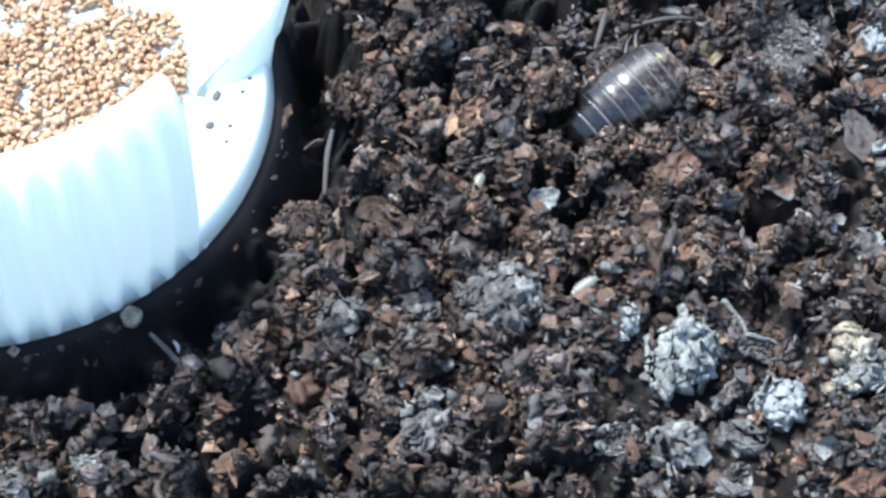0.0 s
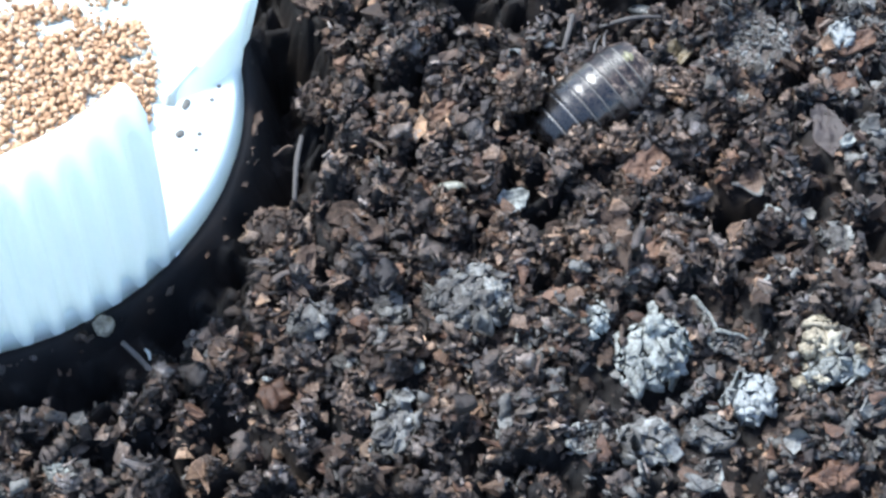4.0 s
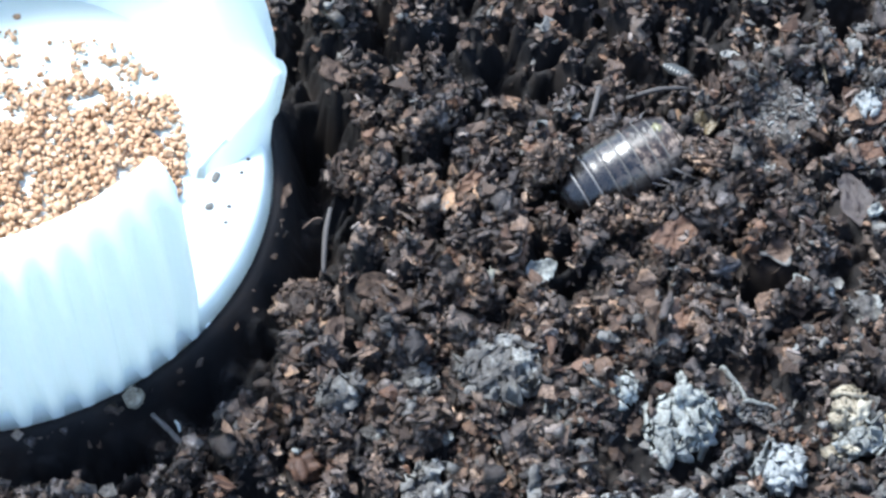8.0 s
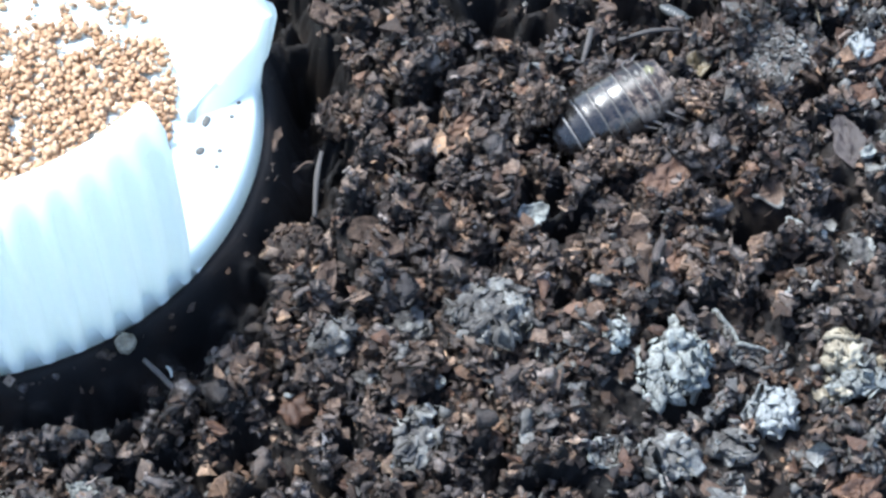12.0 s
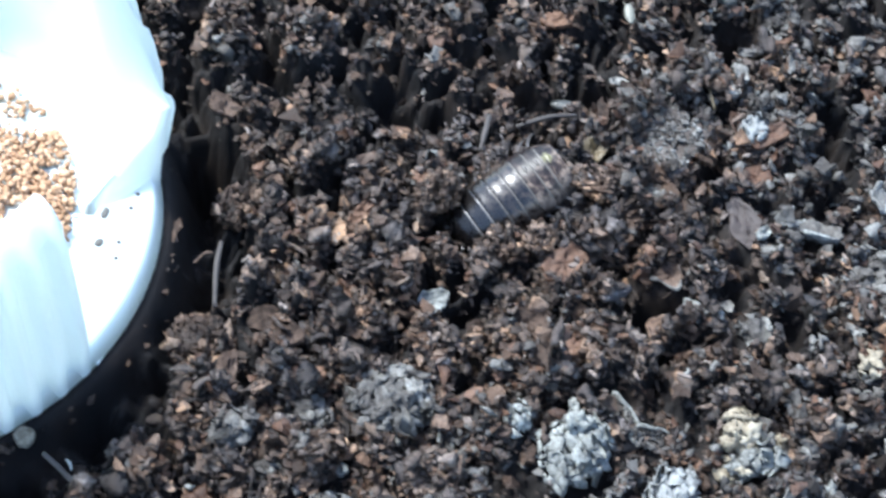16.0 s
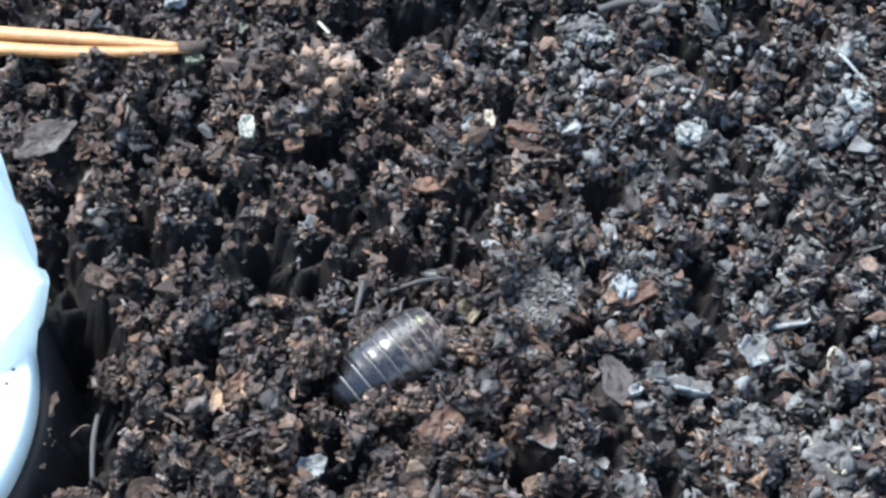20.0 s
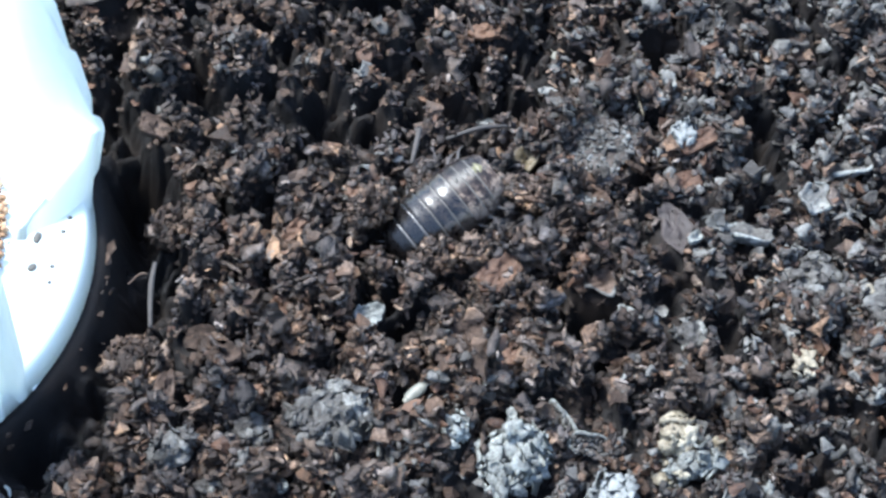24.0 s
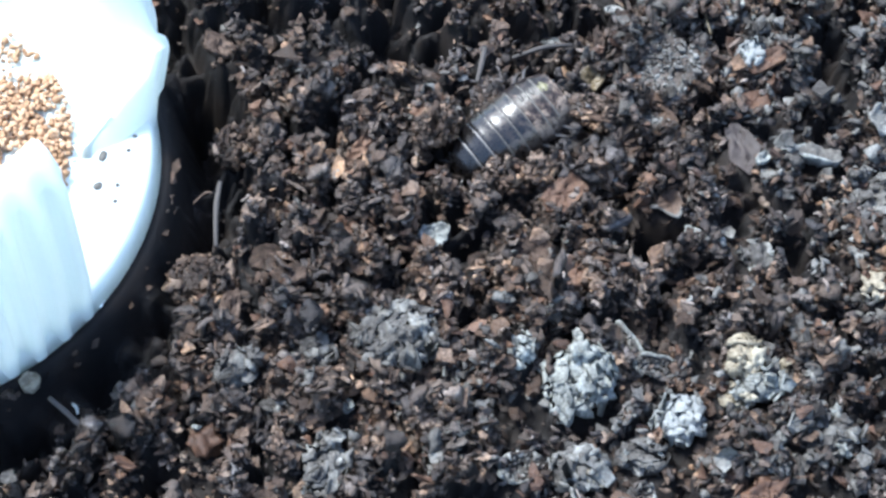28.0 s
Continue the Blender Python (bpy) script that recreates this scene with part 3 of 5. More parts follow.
# ---- builders of loose things ----
def clod(name, at, size, turn, mat, label, category, seed=0, rough=0.24, knobs=0, knob=None):
    """A crumbly lump, with smaller nodules stuck to it. at: its middle, size: full length, breadth and height (mm)."""
    rng = np.random.RandomState(900 + seed)
    base = empty(name, pose(at[0] * MM, at[1] * MM, at[2] * MM, rng.uniform(-8, 8), rng.uniform(-8, 8), turn), label, category)

    mouldy = mat in (GREY, PALE, CREAM, MINERAL)
    if mat not in (BARK, CRUMB):
        PATCHES.append((at[0], at[1] - 0.3, 0.28 * (size[0] + size[1]), at[2] - 0.33 * size[2]))

    def lump(sub, half, where, amount, off):
        """amount: how uneven; mouldy lumps are covered in rounded scales with sunken seams."""
        bm = bmesh.new()
        bmesh.ops.create_icosphere(bm, subdivisions=sub, radius=1.0)
        mean = (half[0] * half[1] * half[2]) ** (1 / 3)
        for v in bm.verts:
            p = v.co.copy()
            q = p * 1.6 + Vector((off, off * 0.7, -off))
            d = 1 + 1.5 * amount * (noise.turbulence(q, 3, False) - 0.55)
            if mouldy:
                w = Vector((p.x * half[0], p.y * half[1], p.z * half[2])) + Vector((off, -off, off))
                d += (0.22 * noise.noise(w * 1.3) + 0.14 * abs(noise.noise(w * 2.6)) + 0.07 * noise.noise(w * 5.5) + 0.05 * abs(noise.noise(w * 9.0))) * min(1.0, mean / 0.8) / max(mean, 0.45)
            else:
                d += 0.4 * amount * noise.noise(p * 5.0 + Vector((off, 0, off))) + 0.32 * amount * noise.noise(p * 11.0 + Vector((0, off, off)))
            v.co = Vector((p.x * d * half[0], p.y * d * half[1], p.z * d * half[2])) * MM
        bmesh.ops.transform(bm, matrix=where, verts=bm.verts)
        return bm
    big = max(size[:2]) > 2.2
    part("body", lump((5 if big else 4) if mouldy else (4 if big else 3), [s / 2 for s in size], Matrix.Identity(4), rough * 1.5, 3.1 * seed + 1), mat, base)
    for k in range(knobs):
        a, e = rng.rand() * 2 * math.pi, math.asin(rng.uniform(0.05, 0.95))
        r = rng.uniform(*((0.22, 0.36) if mat in (CREAM, PALE, MINERAL) else (0.13, 0.27))) * min(size[0], size[1])
        c = Vector((math.cos(a) * math.cos(e) * size[0] / 2, math.sin(a) * math.cos(e) * size[1] / 2, math.sin(e) * size[2] / 2)) * 0.88
        m = Matrix.Translation(c * MM) @ Euler((rng.rand() * 6, rng.rand() * 6, rng.rand() * 6)).to_matrix().to_4x4()
        part("nodule", lump(3 if mouldy else 2, (r, r * rng.uniform(0.6, 1), r * rng.uniform(0.35, 0.8)), m, 0.5, 5.0 * k + seed), knob or mat, base, smooth=True)
    half = [d / 2 for d in size]
    if mouldy and min(size[:2]) > 1.0:
        v, tf, s = scales(rng, int(min(5 * size[0] * size[1], 70)), half, 0.40 if max(size) > 2 else 0.27)
        crust = many("crust", v, tf, mat, True)
        crust.parent = base
        tagged(crust, kind="stuff")
    n = int(min(16 * size[0] * size[1], 220))
    if knobs and n > 8 and not mouldy and mat is not RUST:
        v, tf, s = shreds(rng, n, 0.23, 0.30, 0.5, 0.15, 0.8, 40, 0.45)
        a, e = rng.rand(n) * 2 * np.pi, np.arcsin(rng.uniform(0.0, 1.0, n))
        c = np.stack([np.cos(a) * np.cos(e) * size[0] / 2, np.sin(a) * np.cos(e) * size[1] / 2, np.sin(e) * size[2] / 2], 1) * rng.uniform(0.82, 1.03, n)[:, None]
        crust = many("crust", v + c[:, None, :], tf, BARK if mat is CRUMB else mat, True)
        crust.parent = base
        tagged(crust, kind="stuff")
    return base


def chip(name, at, size, turn, mat, label, category, seed=0, tilt=0.0, bend=0.12, point=0, rim=None, lip=None):
    """A thin ragged plate. bend: how far it is dished; point: pointed at one end or at both."""
    rng = np.random.RandomState(1300 + seed)
    PATCHES.append((at[0], at[1] - 0.1, 0.22 * (size[0] + size[1]), at[2] - 0.5 * size[2] - 0.12))
    n, rings = 30, (0.0, 0.2, 0.38, 0.55, 0.70, 0.84, 0.95, 1.0)
    wob = [0.95 + 0.26 * noise.noise(Vector((1.3 * math.cos(a), 1.3 * math.sin(a), seed * 1.7))) + 0.12 * noise.noise(Vector((4 * math.cos(a), 4 * math.sin(a), seed * 2.9))) + rng.uniform(-0.04, 0.04) for a in np.linspace(0, 2 * math.pi, n + 1)[:n]]
    bm = bmesh.new()
    sides = []
    for s in (1, -1):
        loops = []
        for f in rings:
            loop = []
            for k in range(n):
                a = 2 * math.pi * k / n
                x, y = math.cos(a), math.sin(a)
                if not point:
                    e = max(abs(x), abs(y)) ** -0.45
                    x, y = x * e, y * e
                elif x > 0 or point == 2:
                    y *= max(0.0, 1 - abs(x)) ** 0.55 * 1.25
                x, y = x * f * wob[k], y * f * wob[k]
                px, py = x * size[0] / 2, y * size[1] / 2
                relief = 0.26 * noise.noise(Vector((px * 1.6, py * 1.6, seed * 3.3))) + 0.20 * noise.noise(Vector((px * 4, py * 4, seed))) + 0.10 * noise.noise(Vector((px * 9, py * 9, seed)))
                z = s * size[2] / 2 * (0.25 if f == 1.0 else 1.0) + relief + bend * size[1] * 0.4 * (f * f) * wob[k]
                loop.append(bm.verts.new((px * MM, py * MM, z * MM)))
                if f == 0:
                    break
            loops.append(loop)
        for k in range(n):
            fan = (loops[0][0], loops[1][k], loops[1][(k + 1) % n])
            bm.faces.new(fan if s > 0 else fan[::-1])
            for p, q in zip(loops[1:], loops[2:]):
                quad = (p[k], q[k], q[(k + 1) % n], p[(k + 1) % n])
                bm.faces.new(quad if s > 0 else quad[::-1])
        sides.append(loops[-1])
    for k in range(n):
        bm.faces.new((sides[0][k], sides[1][k], sides[1][(k + 1) % n], sides[0][(k + 1) % n]))
    outline = [v.co / MM for v in sides[0]]
    ob = part(name, bm, mat, smooth=True)
    ob.matrix_world = pose(at[0] * MM, at[1] * MM, at[2] * MM, 0, 0, turn) @ pose(0, 0, 0, tilt, rng.uniform(-8, 8), 0)
    if lip:
        arc = [k % n for k in range(seed * 5, seed * 5 + int(n * 0.55))][::2]
        where = [(outline[k][0], outline[k][1], outline[k][2] + 0.04) for k in arc]
        part("pale_lip", tube(where, [0.05 + 0.11 * rng.rand() for _ in where], 7), lip, ob, "whitened curled rim")
    if mat is GREY2 and not point:
        k = int(min(22 * size[0] * size[1], 260))
        v, tf, s = shreds(rng, k, 0.15, 0.35, 0.6, 0.25, 0.6, 25, 0.3)
        a, r = rng.rand(k) * 2 * np.pi, np.sqrt(rng.rand(k)) * 0.92
        c = np.stack([r * np.cos(a) * size[0] / 2, r * np.sin(a) * size[1] / 2, size[2] / 2 + 0.05 + bend * size[1] * 0.4 * r * r + 0.1 * rng.rand(k)], 1)
        crust = many("crust", v + c[:, None, :], tf, GREY, True)
        crust.parent = ob
        tagged(crust, kind="stuff")
    if rim:
        edge = bmesh.new()
        for k in range(5):
            m = Matrix.Translation(((-0.48 + 0.05 * k) * size[0] * MM, (0.30 - 0.15 * k) * size[1] * MM, 0.12 * MM)) @ Matrix.Diagonal((0.42 * MM, 0.30 * MM, 0.22 * MM, 1))
            bmesh.ops.create_icosphere(edge, subdivisions=2, radius=1.0, matrix=m)
        part("brown_edge", edge, rim, ob, "rusty brown broken edge")
    return tagged(ob, label=label, category=category)


def tube(points, radii, sides=8, flat=1.0):
    """A bent, tapering rod through the points (mm), as a bmesh."""
    pts = [Vector(p) for p in points]
    fine, rad = [], []
    for k in range(len(pts) - 1):
        p0, p1, p2, p3 = pts[max(k - 1, 0)], pts[k], pts[k + 1], pts[min(k + 2, len(pts) - 1)]
        for i in range(6):
            t = i / 6
            fine.append(0.5 * (2 * p1 + (p2 - p0) * t + (2 * p0 - 5 * p1 + 4 * p2 - p3) * t * t + (3 * p1 - p0 - 3 * p2 + p3) * t ** 3))
            rad.append(radii[k] * (1 - t) + radii[k + 1] * t)
    fine.append(pts[-1])
    rad.append(radii[-1])
    bm = bmesh.new()
    loops = []
    for k, p in enumerate(fine):
        d = (fine[min(k + 1, len(fine) - 1)] - fine[max(k - 1, 0)]).normalized()
        side = d.cross(Vector((0, 0, 1)))
        side = side.normalized() if side.length > 1e-4 else Vector((1, 0, 0))
        up = side.cross(d).normalized()
        r = rad[k] * (1 + 0.10 * noise.noise(p * 1.7))
        loops.append([bm.verts.new((p + (side * math.cos(a) + up * math.sin(a) * flat) * r) * MM) for a in np.linspace(0, 2 * math.pi, sides + 1)[:sides]])
    for p, q in zip(loops, loops[1:]):
        for i in range(sides):
            bm.faces.new((p[i], p[(i + 1) % sides], q[(i + 1) % sides], q[i]))
    bm.faces.new(loops[0][::-1])
    bm.faces.new(loops[-1])
    return bm


def twig(name, points, radii, mat, label, category="twig"):
    """A lone rod, with its origin at its first point."""
    o = Vector(points[0])
    ob = part(name, tube([Vector(p) - o for p in points], radii), mat)
    ob.location = o * MM
    return tagged(ob, label=label, category=category)


# ---- dark specks stuck to the cap's floor and cut side ----
def speck(x, y, z, a, b, turn):
    bm = bmesh.new()
    bmesh.ops.create_icosphere(bm, subdivisions=2, radius=1.0)
    for v in bm.verts:
        v.co *= 1 + 0.25 * noise.noise(v.co * 2 + Vector((x, y, z)))
    bmesh.ops.scale(bm, vec=(a * 1.25 * MM, b * 1.25 * MM, 0.12 * MM), verts=bm.verts)
    ob = part("dropping", bm, SPECK)
    ob.matrix_world = pose(x * MM, y * MM, z * MM, 0, 0, turn)
    return tagged(ob, label="small dark grey dropping on white plastic", category="dropping", group="droppings in the cap")


# ---- the woodlouse ----
def half_width(x):
    return 1.84 * max(1 - abs((x - 0.25) / 4.0) ** 3.0, 0.02) ** 0.5


def half_height(x):
    return 1.62 * max(1 - abs((x - 0.2) / 4.15) ** 2.4, 0.02) ** 0.55


def tergite(x0, x1, lobe, swell=0.09):
    """One arched back plate from x0 (towards the head) to x1, overlapping the next."""
    bm = bmesh.new()
    n, cols = 26, []
    prof = [(0.0, -0.05), (0.12, -0.01), (0.35, 0.015), (0.7, 0.02), (0.93, swell), (1.02, swell + 0.01), (1.06, swell - 0.04), (0.95, -0.05)]
    for k in range(n + 1):
        a = radians(-104 + 208 * k / n)
        side = abs(math.sin(a)) ** 6
        col = []
        for f, out in prof:
            x = x0 + (x1 - x0) * (f * (1 - 0.12 * side) + lobe * 0.22 * side * (f - 0.2))
            xc = max(min(x, 3.8), -3.8)
            y, z = (half_width(xc) + out) * math.sin(a), (half_height(xc) + out) * math.cos(a)
            if abs(math.degrees(a)) > 88:
                y *= 1.03
            col.append(bm.verts.new((x * MM, y * MM, z * MM)))
        cols.append(col)
    for p, q in zip(cols, cols[1:]):
        for i in range(len(prof) - 1):
            bm.faces.new((p[i], p[i + 1], q[i + 1], q[i]))
    return bm


def margin(x1, reach, wide=0.055, out=0.108):
    """The pale hind margin of a plate, over part of the arch."""
    bm = bmesh.new()
    cols = []
    lo, hi = reach
    for k in range(21):
        a = radians(lo + (hi - lo) * k / 20)
        xc = max(min(x1, 3.75), -3.75)
        col = []
        for dx, o in ((-wide, out - 0.014), (-0.02, out + 0.006), (0.035, out + 0.004), (0.07, out - 0.05)):
            col.append(bm.verts.new(((x1 + dx) * MM, (half_width(xc) + o) * math.sin(a) * MM, (half_height(xc) + o) * math.cos(a) * MM)))
        cols.append(col)
    for p, q in zip(cols, cols[1:]):
        for i in range(3):
            bm.faces.new((p[i], p[i + 1], q[i + 1], q[i]))
    return bm


def fleck(x, a, rx, ra, out=0.085):
    """A thin coloured patch lying on the back at x and angle a."""
    bm = bmesh.new()
    rings = [[bm.verts.new((x * MM, (half_width(x) + out) * math.sin(radians(a)) * MM, (half_height(x) + out) * math.cos(radians(a)) * MM))]]
    for f in (0.6, 1.0):
        loop = []
        for k in range(12):
            t = 2 * math.pi * k / 12
            w = f * (1 + 0.18 * math.sin(3 * t + x * 5))
            xx, aa, o = x + rx * w * math.cos(t), radians(a + ra * w * math.sin(t)), out if f < 1 else out - 0.05
            loop.append(bm.verts.new((xx * MM, (half_width(xx) + o) * math.sin(aa) * MM, (half_height(xx) + o) * math.cos(aa) * MM)))
        rings.append(loop)
    for k in range(12):
        bm.faces.new((rings[0][0], rings[1][k], rings[1][(k + 1) % 12]))
        bm.faces.new((rings[1][k], rings[2][k], rings[2][(k + 1) % 12], rings[1][(k + 1) % 12]))
    return bm


def build_woodlouse():
    bug = empty("woodlouse", pose(9.3 * MM, 5.0 * MM, 0.35 * MM, 0, 4, 40), "glossy slate-grey woodlouse with pale segment margins, burrowing in soil", "woodlouse")
    cuts = [-3.05, -2.25, -1.42, -0.58, 0.26, 1.08, 1.86, 2.55]
    for k, (a, b) in enumerate(zip(cuts, cuts[1:])):
        plate = part("back_plate", tergite(a, b, 1.0), SHELL if k < 3 else SHELL_MID if k < 5 else SHELL_REAR, bug)
        part("hind_margin", margin(b, (-78, 10 + 6 * k) if k < 4 else (-60, 40), 0.055 if k < 2 else 0.03), SHELL_EDGE if k < 2 else SHELL_DULL, plate, "thin pale margin")
        if k >= 5:
            part("fleck", fleck(b - 0.32, 10, 0.11, 9), SHELL_DULL, plate, "dull pale fleck")
    tail = [2.50, 2.80, 3.06, 3.28, 3.48]
    for k, (a, b) in enumerate(zip(tail, tail[1:])):
        plate = part("tail_plate", tergite(a, b, 0.5, 0.035), SHELL_REAR, bug)
        if k < 2:
            part("fleck", fleck(b - 0.12, 8, 0.17, 13 if k else 9, 0.06), YELLOW, plate, "yellow-green fleck")
    bm = bmesh.new()
    bmesh.ops.create_uvsphere(bm, u_segments=20, v_segments=10, radius=1.0, matrix=Matrix.Translation((3.25 * MM, 0, 0.25 * MM)) @ Matrix.Diagonal((0.36 * MM, 0.6 * MM, 0.42 * MM, 1)))
    part("telson", bm, SHELL, bug)
    for s in (-1, 1):
        bm = bmesh.new()
        bmesh.ops.create_icosphere(bm, subdivisions=2, radius=1.0, matrix=Matrix.Translation((3.5 * MM, s * 0.62 * MM, 0.12 * MM)) @ Matrix.Diagonal((0.3 * MM, 0.16 * MM, 0.14 * MM, 1)))
        part("tail_foot", bm, SHELL, bug)
    bm = bmesh.new()
    bmesh.ops.create_uvsphere(bm, u_segments=20, v_segments=12, radius=1.0, matrix=Matrix.Translation((-2.75 * MM, 0, 0.0 * MM)) @ Matrix.Diagonal((0.60 * MM, 1.0 * MM, 0.62 * MM, 1)))
    head = part("head", bm, SHELL, bug)
    for s in (-1, 1):
        bm = bmesh.new()
        bmesh.ops.create_icosphere(bm, subdivisions=2, radius=0.17 * MM, matrix=Matrix.Translation((-2.9 * MM, s * 0.88 * MM, 0.12 * MM)))
        part("eye", bm, SPECK, head)
        part("antenna", tube([(-3.1, s * 0.5, 0.0), (-3.5, s * 0.85, 0.15), (-3.8, s * 1.15, -0.25), (-4.2, s * 1.3, -0.6)], (0.10, 0.09, 0.07, 0.03)), SHELL, bug)
    bm = bmesh.new()
    bmesh.ops.create_uvsphere(bm, u_segments=20, v_segments=10, radius=1.0, matrix=Matrix.Translation((0, 0, 0.2 * MM)) @ Matrix.Diagonal((3.3 * MM, 1.35 * MM, 0.75 * MM, 1)))
    part("belly", bm, SHELL, bug)
    legs = []
    for k in range(7):
        x = -2.5 + 0.8 * k
        for s in (-1, 1):
            back = (0.25 + 0.10 * k) * (1.5 if k in (4, 5) else 1.0)
            leg = part("leg", tube([(0, 0, 0), (back * 0.3, s * 0.62, -0.02), (back * 0.8, s * 1.15, -0.30), (back * 1.3, s * 1.45, -0.85)], (0.11, 0.09, 0.065, 0.03)), SHELL_LEG, bug)
            leg.location = (x * MM, s * 1.15 * MM, 0.05 * MM)
            legs.append(leg)
    return bug, legs


woodlouse, woodlouse_legs = build_woodlouse()


# ---- tiny pale woodlice ----
def build_mite(name, at, turn, length, mat, label):
    bug = empty(name, pose(at[0] * MM, at[1] * MM, at[2] * MM, 0, 0, turn), label, "tiny woodlouse", "tiny woodlice")
    n = 8
    for k in range(n):
        x = (-0.5 + (k + 0.5) / n) * length
        w = 0.24 * length * max(1 - abs(2 * x / length) ** 2.6, 0.08) ** 0.5
        bm = bmesh.new()
        bmesh.ops.create_uvsphere(bm, u_segments=12, v_segments=8, radius=1.0, matrix=Matrix.Translation((x * MM, 0, 0.02 * MM)) @ Matrix.Diagonal((0.14 * length * MM, w * MM, w * 0.62 * MM, 1)))
        part("back_plate" if 0 < k < n - 1 else ("head" if k == 0 else "tail_plate"), bm, mat, bug)
    for s in (-1, 1):
        part("antenna", tube([(-0.46 * length, s * 0.08, 0.02), (-0.58 * length, s * 0.2, 0.06), (-0.68 * length, s * 0.24, 0.0)], (0.03, 0.025, 0.012), 5), mat, bug)
    return bug


mite_a = build_mite("tiny_woodlouse", (1.65, -1.05, 0.75), 70, 1.25, GHOST, "tiny cream-white woodlouse crawling over soil")
mite_b = build_mite("tiny_woodlouse", (6.85, -6.8, 0.6), 60, 1.45, GHOST, "tiny cream woodlouse at the mouth of a hollow")
mite_c = build_mite("tiny_woodlouse", (13.45, 11.0, 0.5), 95, 1.6, DUSK, "tiny grey woodlouse resting in a dark crevice")
mite_d = build_mite("tiny_woodlouse", (16.65, 17.2, 0.9), 85, 1.3, GHOST, "tiny cream-white woodlouse standing on bark")


# ---- pine needles ----
def build_needles():
    base = empty("pine_needle_pair", pose(-1.3 * MM, 28.9 * MM, 1.1 * MM), "pair of dry orange-tan pine needles lying across the soil", "pine needles")
    part("needle", tube([(-32, 4.0, 0.6), (-20.8, 2.75, 0.5), (-10.7, 1.45, 0.35), (-5.4, 0.8, 0.2), (0.1, 0.12, 0.0)], (0.42, 0.46, 0.48, 0.46, 0.24), 12, 0.75), NEEDLE, base)
    part("needle", tube([(-32, 2.6, 0.1), (-20.7, 1.75, 0.1), (-10.7, 0.42, 0.05), (-5.4, -0.15, 0.0), (0.5, -0.05, -0.1)], (0.42, 0.46, 0.48, 0.46, 0.26), 12, 0.75), NEEDLE, base)
    part("sheath", tube([(-0.2, 0.05, 0.0), (0.7, 0.15, -0.1), (1.5, 0.35, -0.2)], (0.36, 0.42, 0.2), 10), BARK2, base, "dark papery sheath")
    return base


build_needles()

# mouldy clods
clod("mould_clod", (11.47, -10.16, -0.60), (4.01, 3.43, 2.60), 65, PALE, "large pale grey mouldy soil clod with a cracked crust", "soil clod", seed=1, rough=0.26, knobs=3, knob=PALE)
clod("pale_pebble", (16.12, -12.57, -0.58), (2.26, 2.69, 1.80), 12, MINERAL, "rough whitish mineral pebble on dark soil", "pebble", seed=2, rough=0.18, knobs=3, knob=MINERAL)
clod("mould_clod", (8.67, -8.70, 0.40), (1.5, 2.0, 1.40), 0, PALE, "small notched pale grey clod on soil", "soil clod", knobs=3, knob=PALE, seed=3, rough=0.30)
clod("mould_clod", (2.76, -7.56, 0.40), (4.40, 3.69, 1.90), 18, GREY, "broad lumpy grey clod crusted with mould", "soil clod", knobs=5, knob=GREY, seed=4)
clod("mould_bead", (2.61, -8.37, 0.40), (0.75, 0.85, 0.90), 0, MINERAL, "round whitish mould bead on a grey clod", "mould bead", seed=5, rough=0.08)
clod("cream_clod", (19.37, -9.90, 0.40), (2.14, 2.16, 1.60), 24, CREAM, "cream-coloured knobbly clod on soil", "soil clod", knobs=5, knob=CREAM, seed=6)
clod("cream_clod", (19.97, -11.54, 0.40), (2.76, 1.59, 1.30), 12, PALE, "long whitish clod beside cream lumps", "soil clod", knobs=2, knob=CREAM, seed=7)
clod("cream_clod", (18.74, -11.47, -0.51), (1.44, 1.42, 1.00), 0, CREAM, "small cream clod at the foot of larger lumps", "soil clod", knobs=1, knob=CREAM, seed=8)
clod("mould_clod", (22.68, 9.06, 0.40), (1.50, 1.78, 1.50), 0, MINERAL, "rounded white mould clod on brown bark", "soil clod", seed=9, rough=0.16, knobs=1, knob=PALE)
clod("mould_clod", (23.41, 11.11, 0.33), (1.53, 1.53, 1.20), 35, GREY, "grey mouldy clod beside a white one", "soil clod", seed=10, knobs=1, knob=PALE)
clod("dark_clod", (-4.79, 5.85, -1.37), (3.34, 2.83, 2.40), 12, CRUMB, "dark brown bark clod in the shade of the cap", "soil clod", knobs=12, knob=BARK, seed=11)
clod("mould_clod", (-5.01, -9.10, 0.40), (2.71, 1.72, 1.40), 30, GREY, "grey clod with a whitened upper rim", "soil clod", knobs=2, knob=PALE, seed=12)
clod("mould_clod", (-1.36, -7.60, -0.60), (2.21, 2.30, 1.20), 65, GREY, "loose grey mouldy clod on dark soil", "soil clod", knobs=2, knob=GREY, seed=13)
clod("mould_clod", (-3.37, -10.63, -0.60), (1.74, 1.06, 0.90), -12, GREY, "slate-grey clod with a white edge", "soil clod", knobs=1, knob=PALE, seed=14)
clod("tan_clod", (-6.62, -12.34, -0.60), (2.06, 1.98, 1.50), 46, RUST, "dull tan soil clod flecked with grey", "soil clod", knobs=1, knob=PALE, seed=15)
clod("dark_clod", (-6.85, -2.74, -1.33), (3.56, 3.13, 1.70), 24, BARK, "reddish brown crumbly clod near the cap", "soil clod", knobs=12, knob=BARK, seed=16)
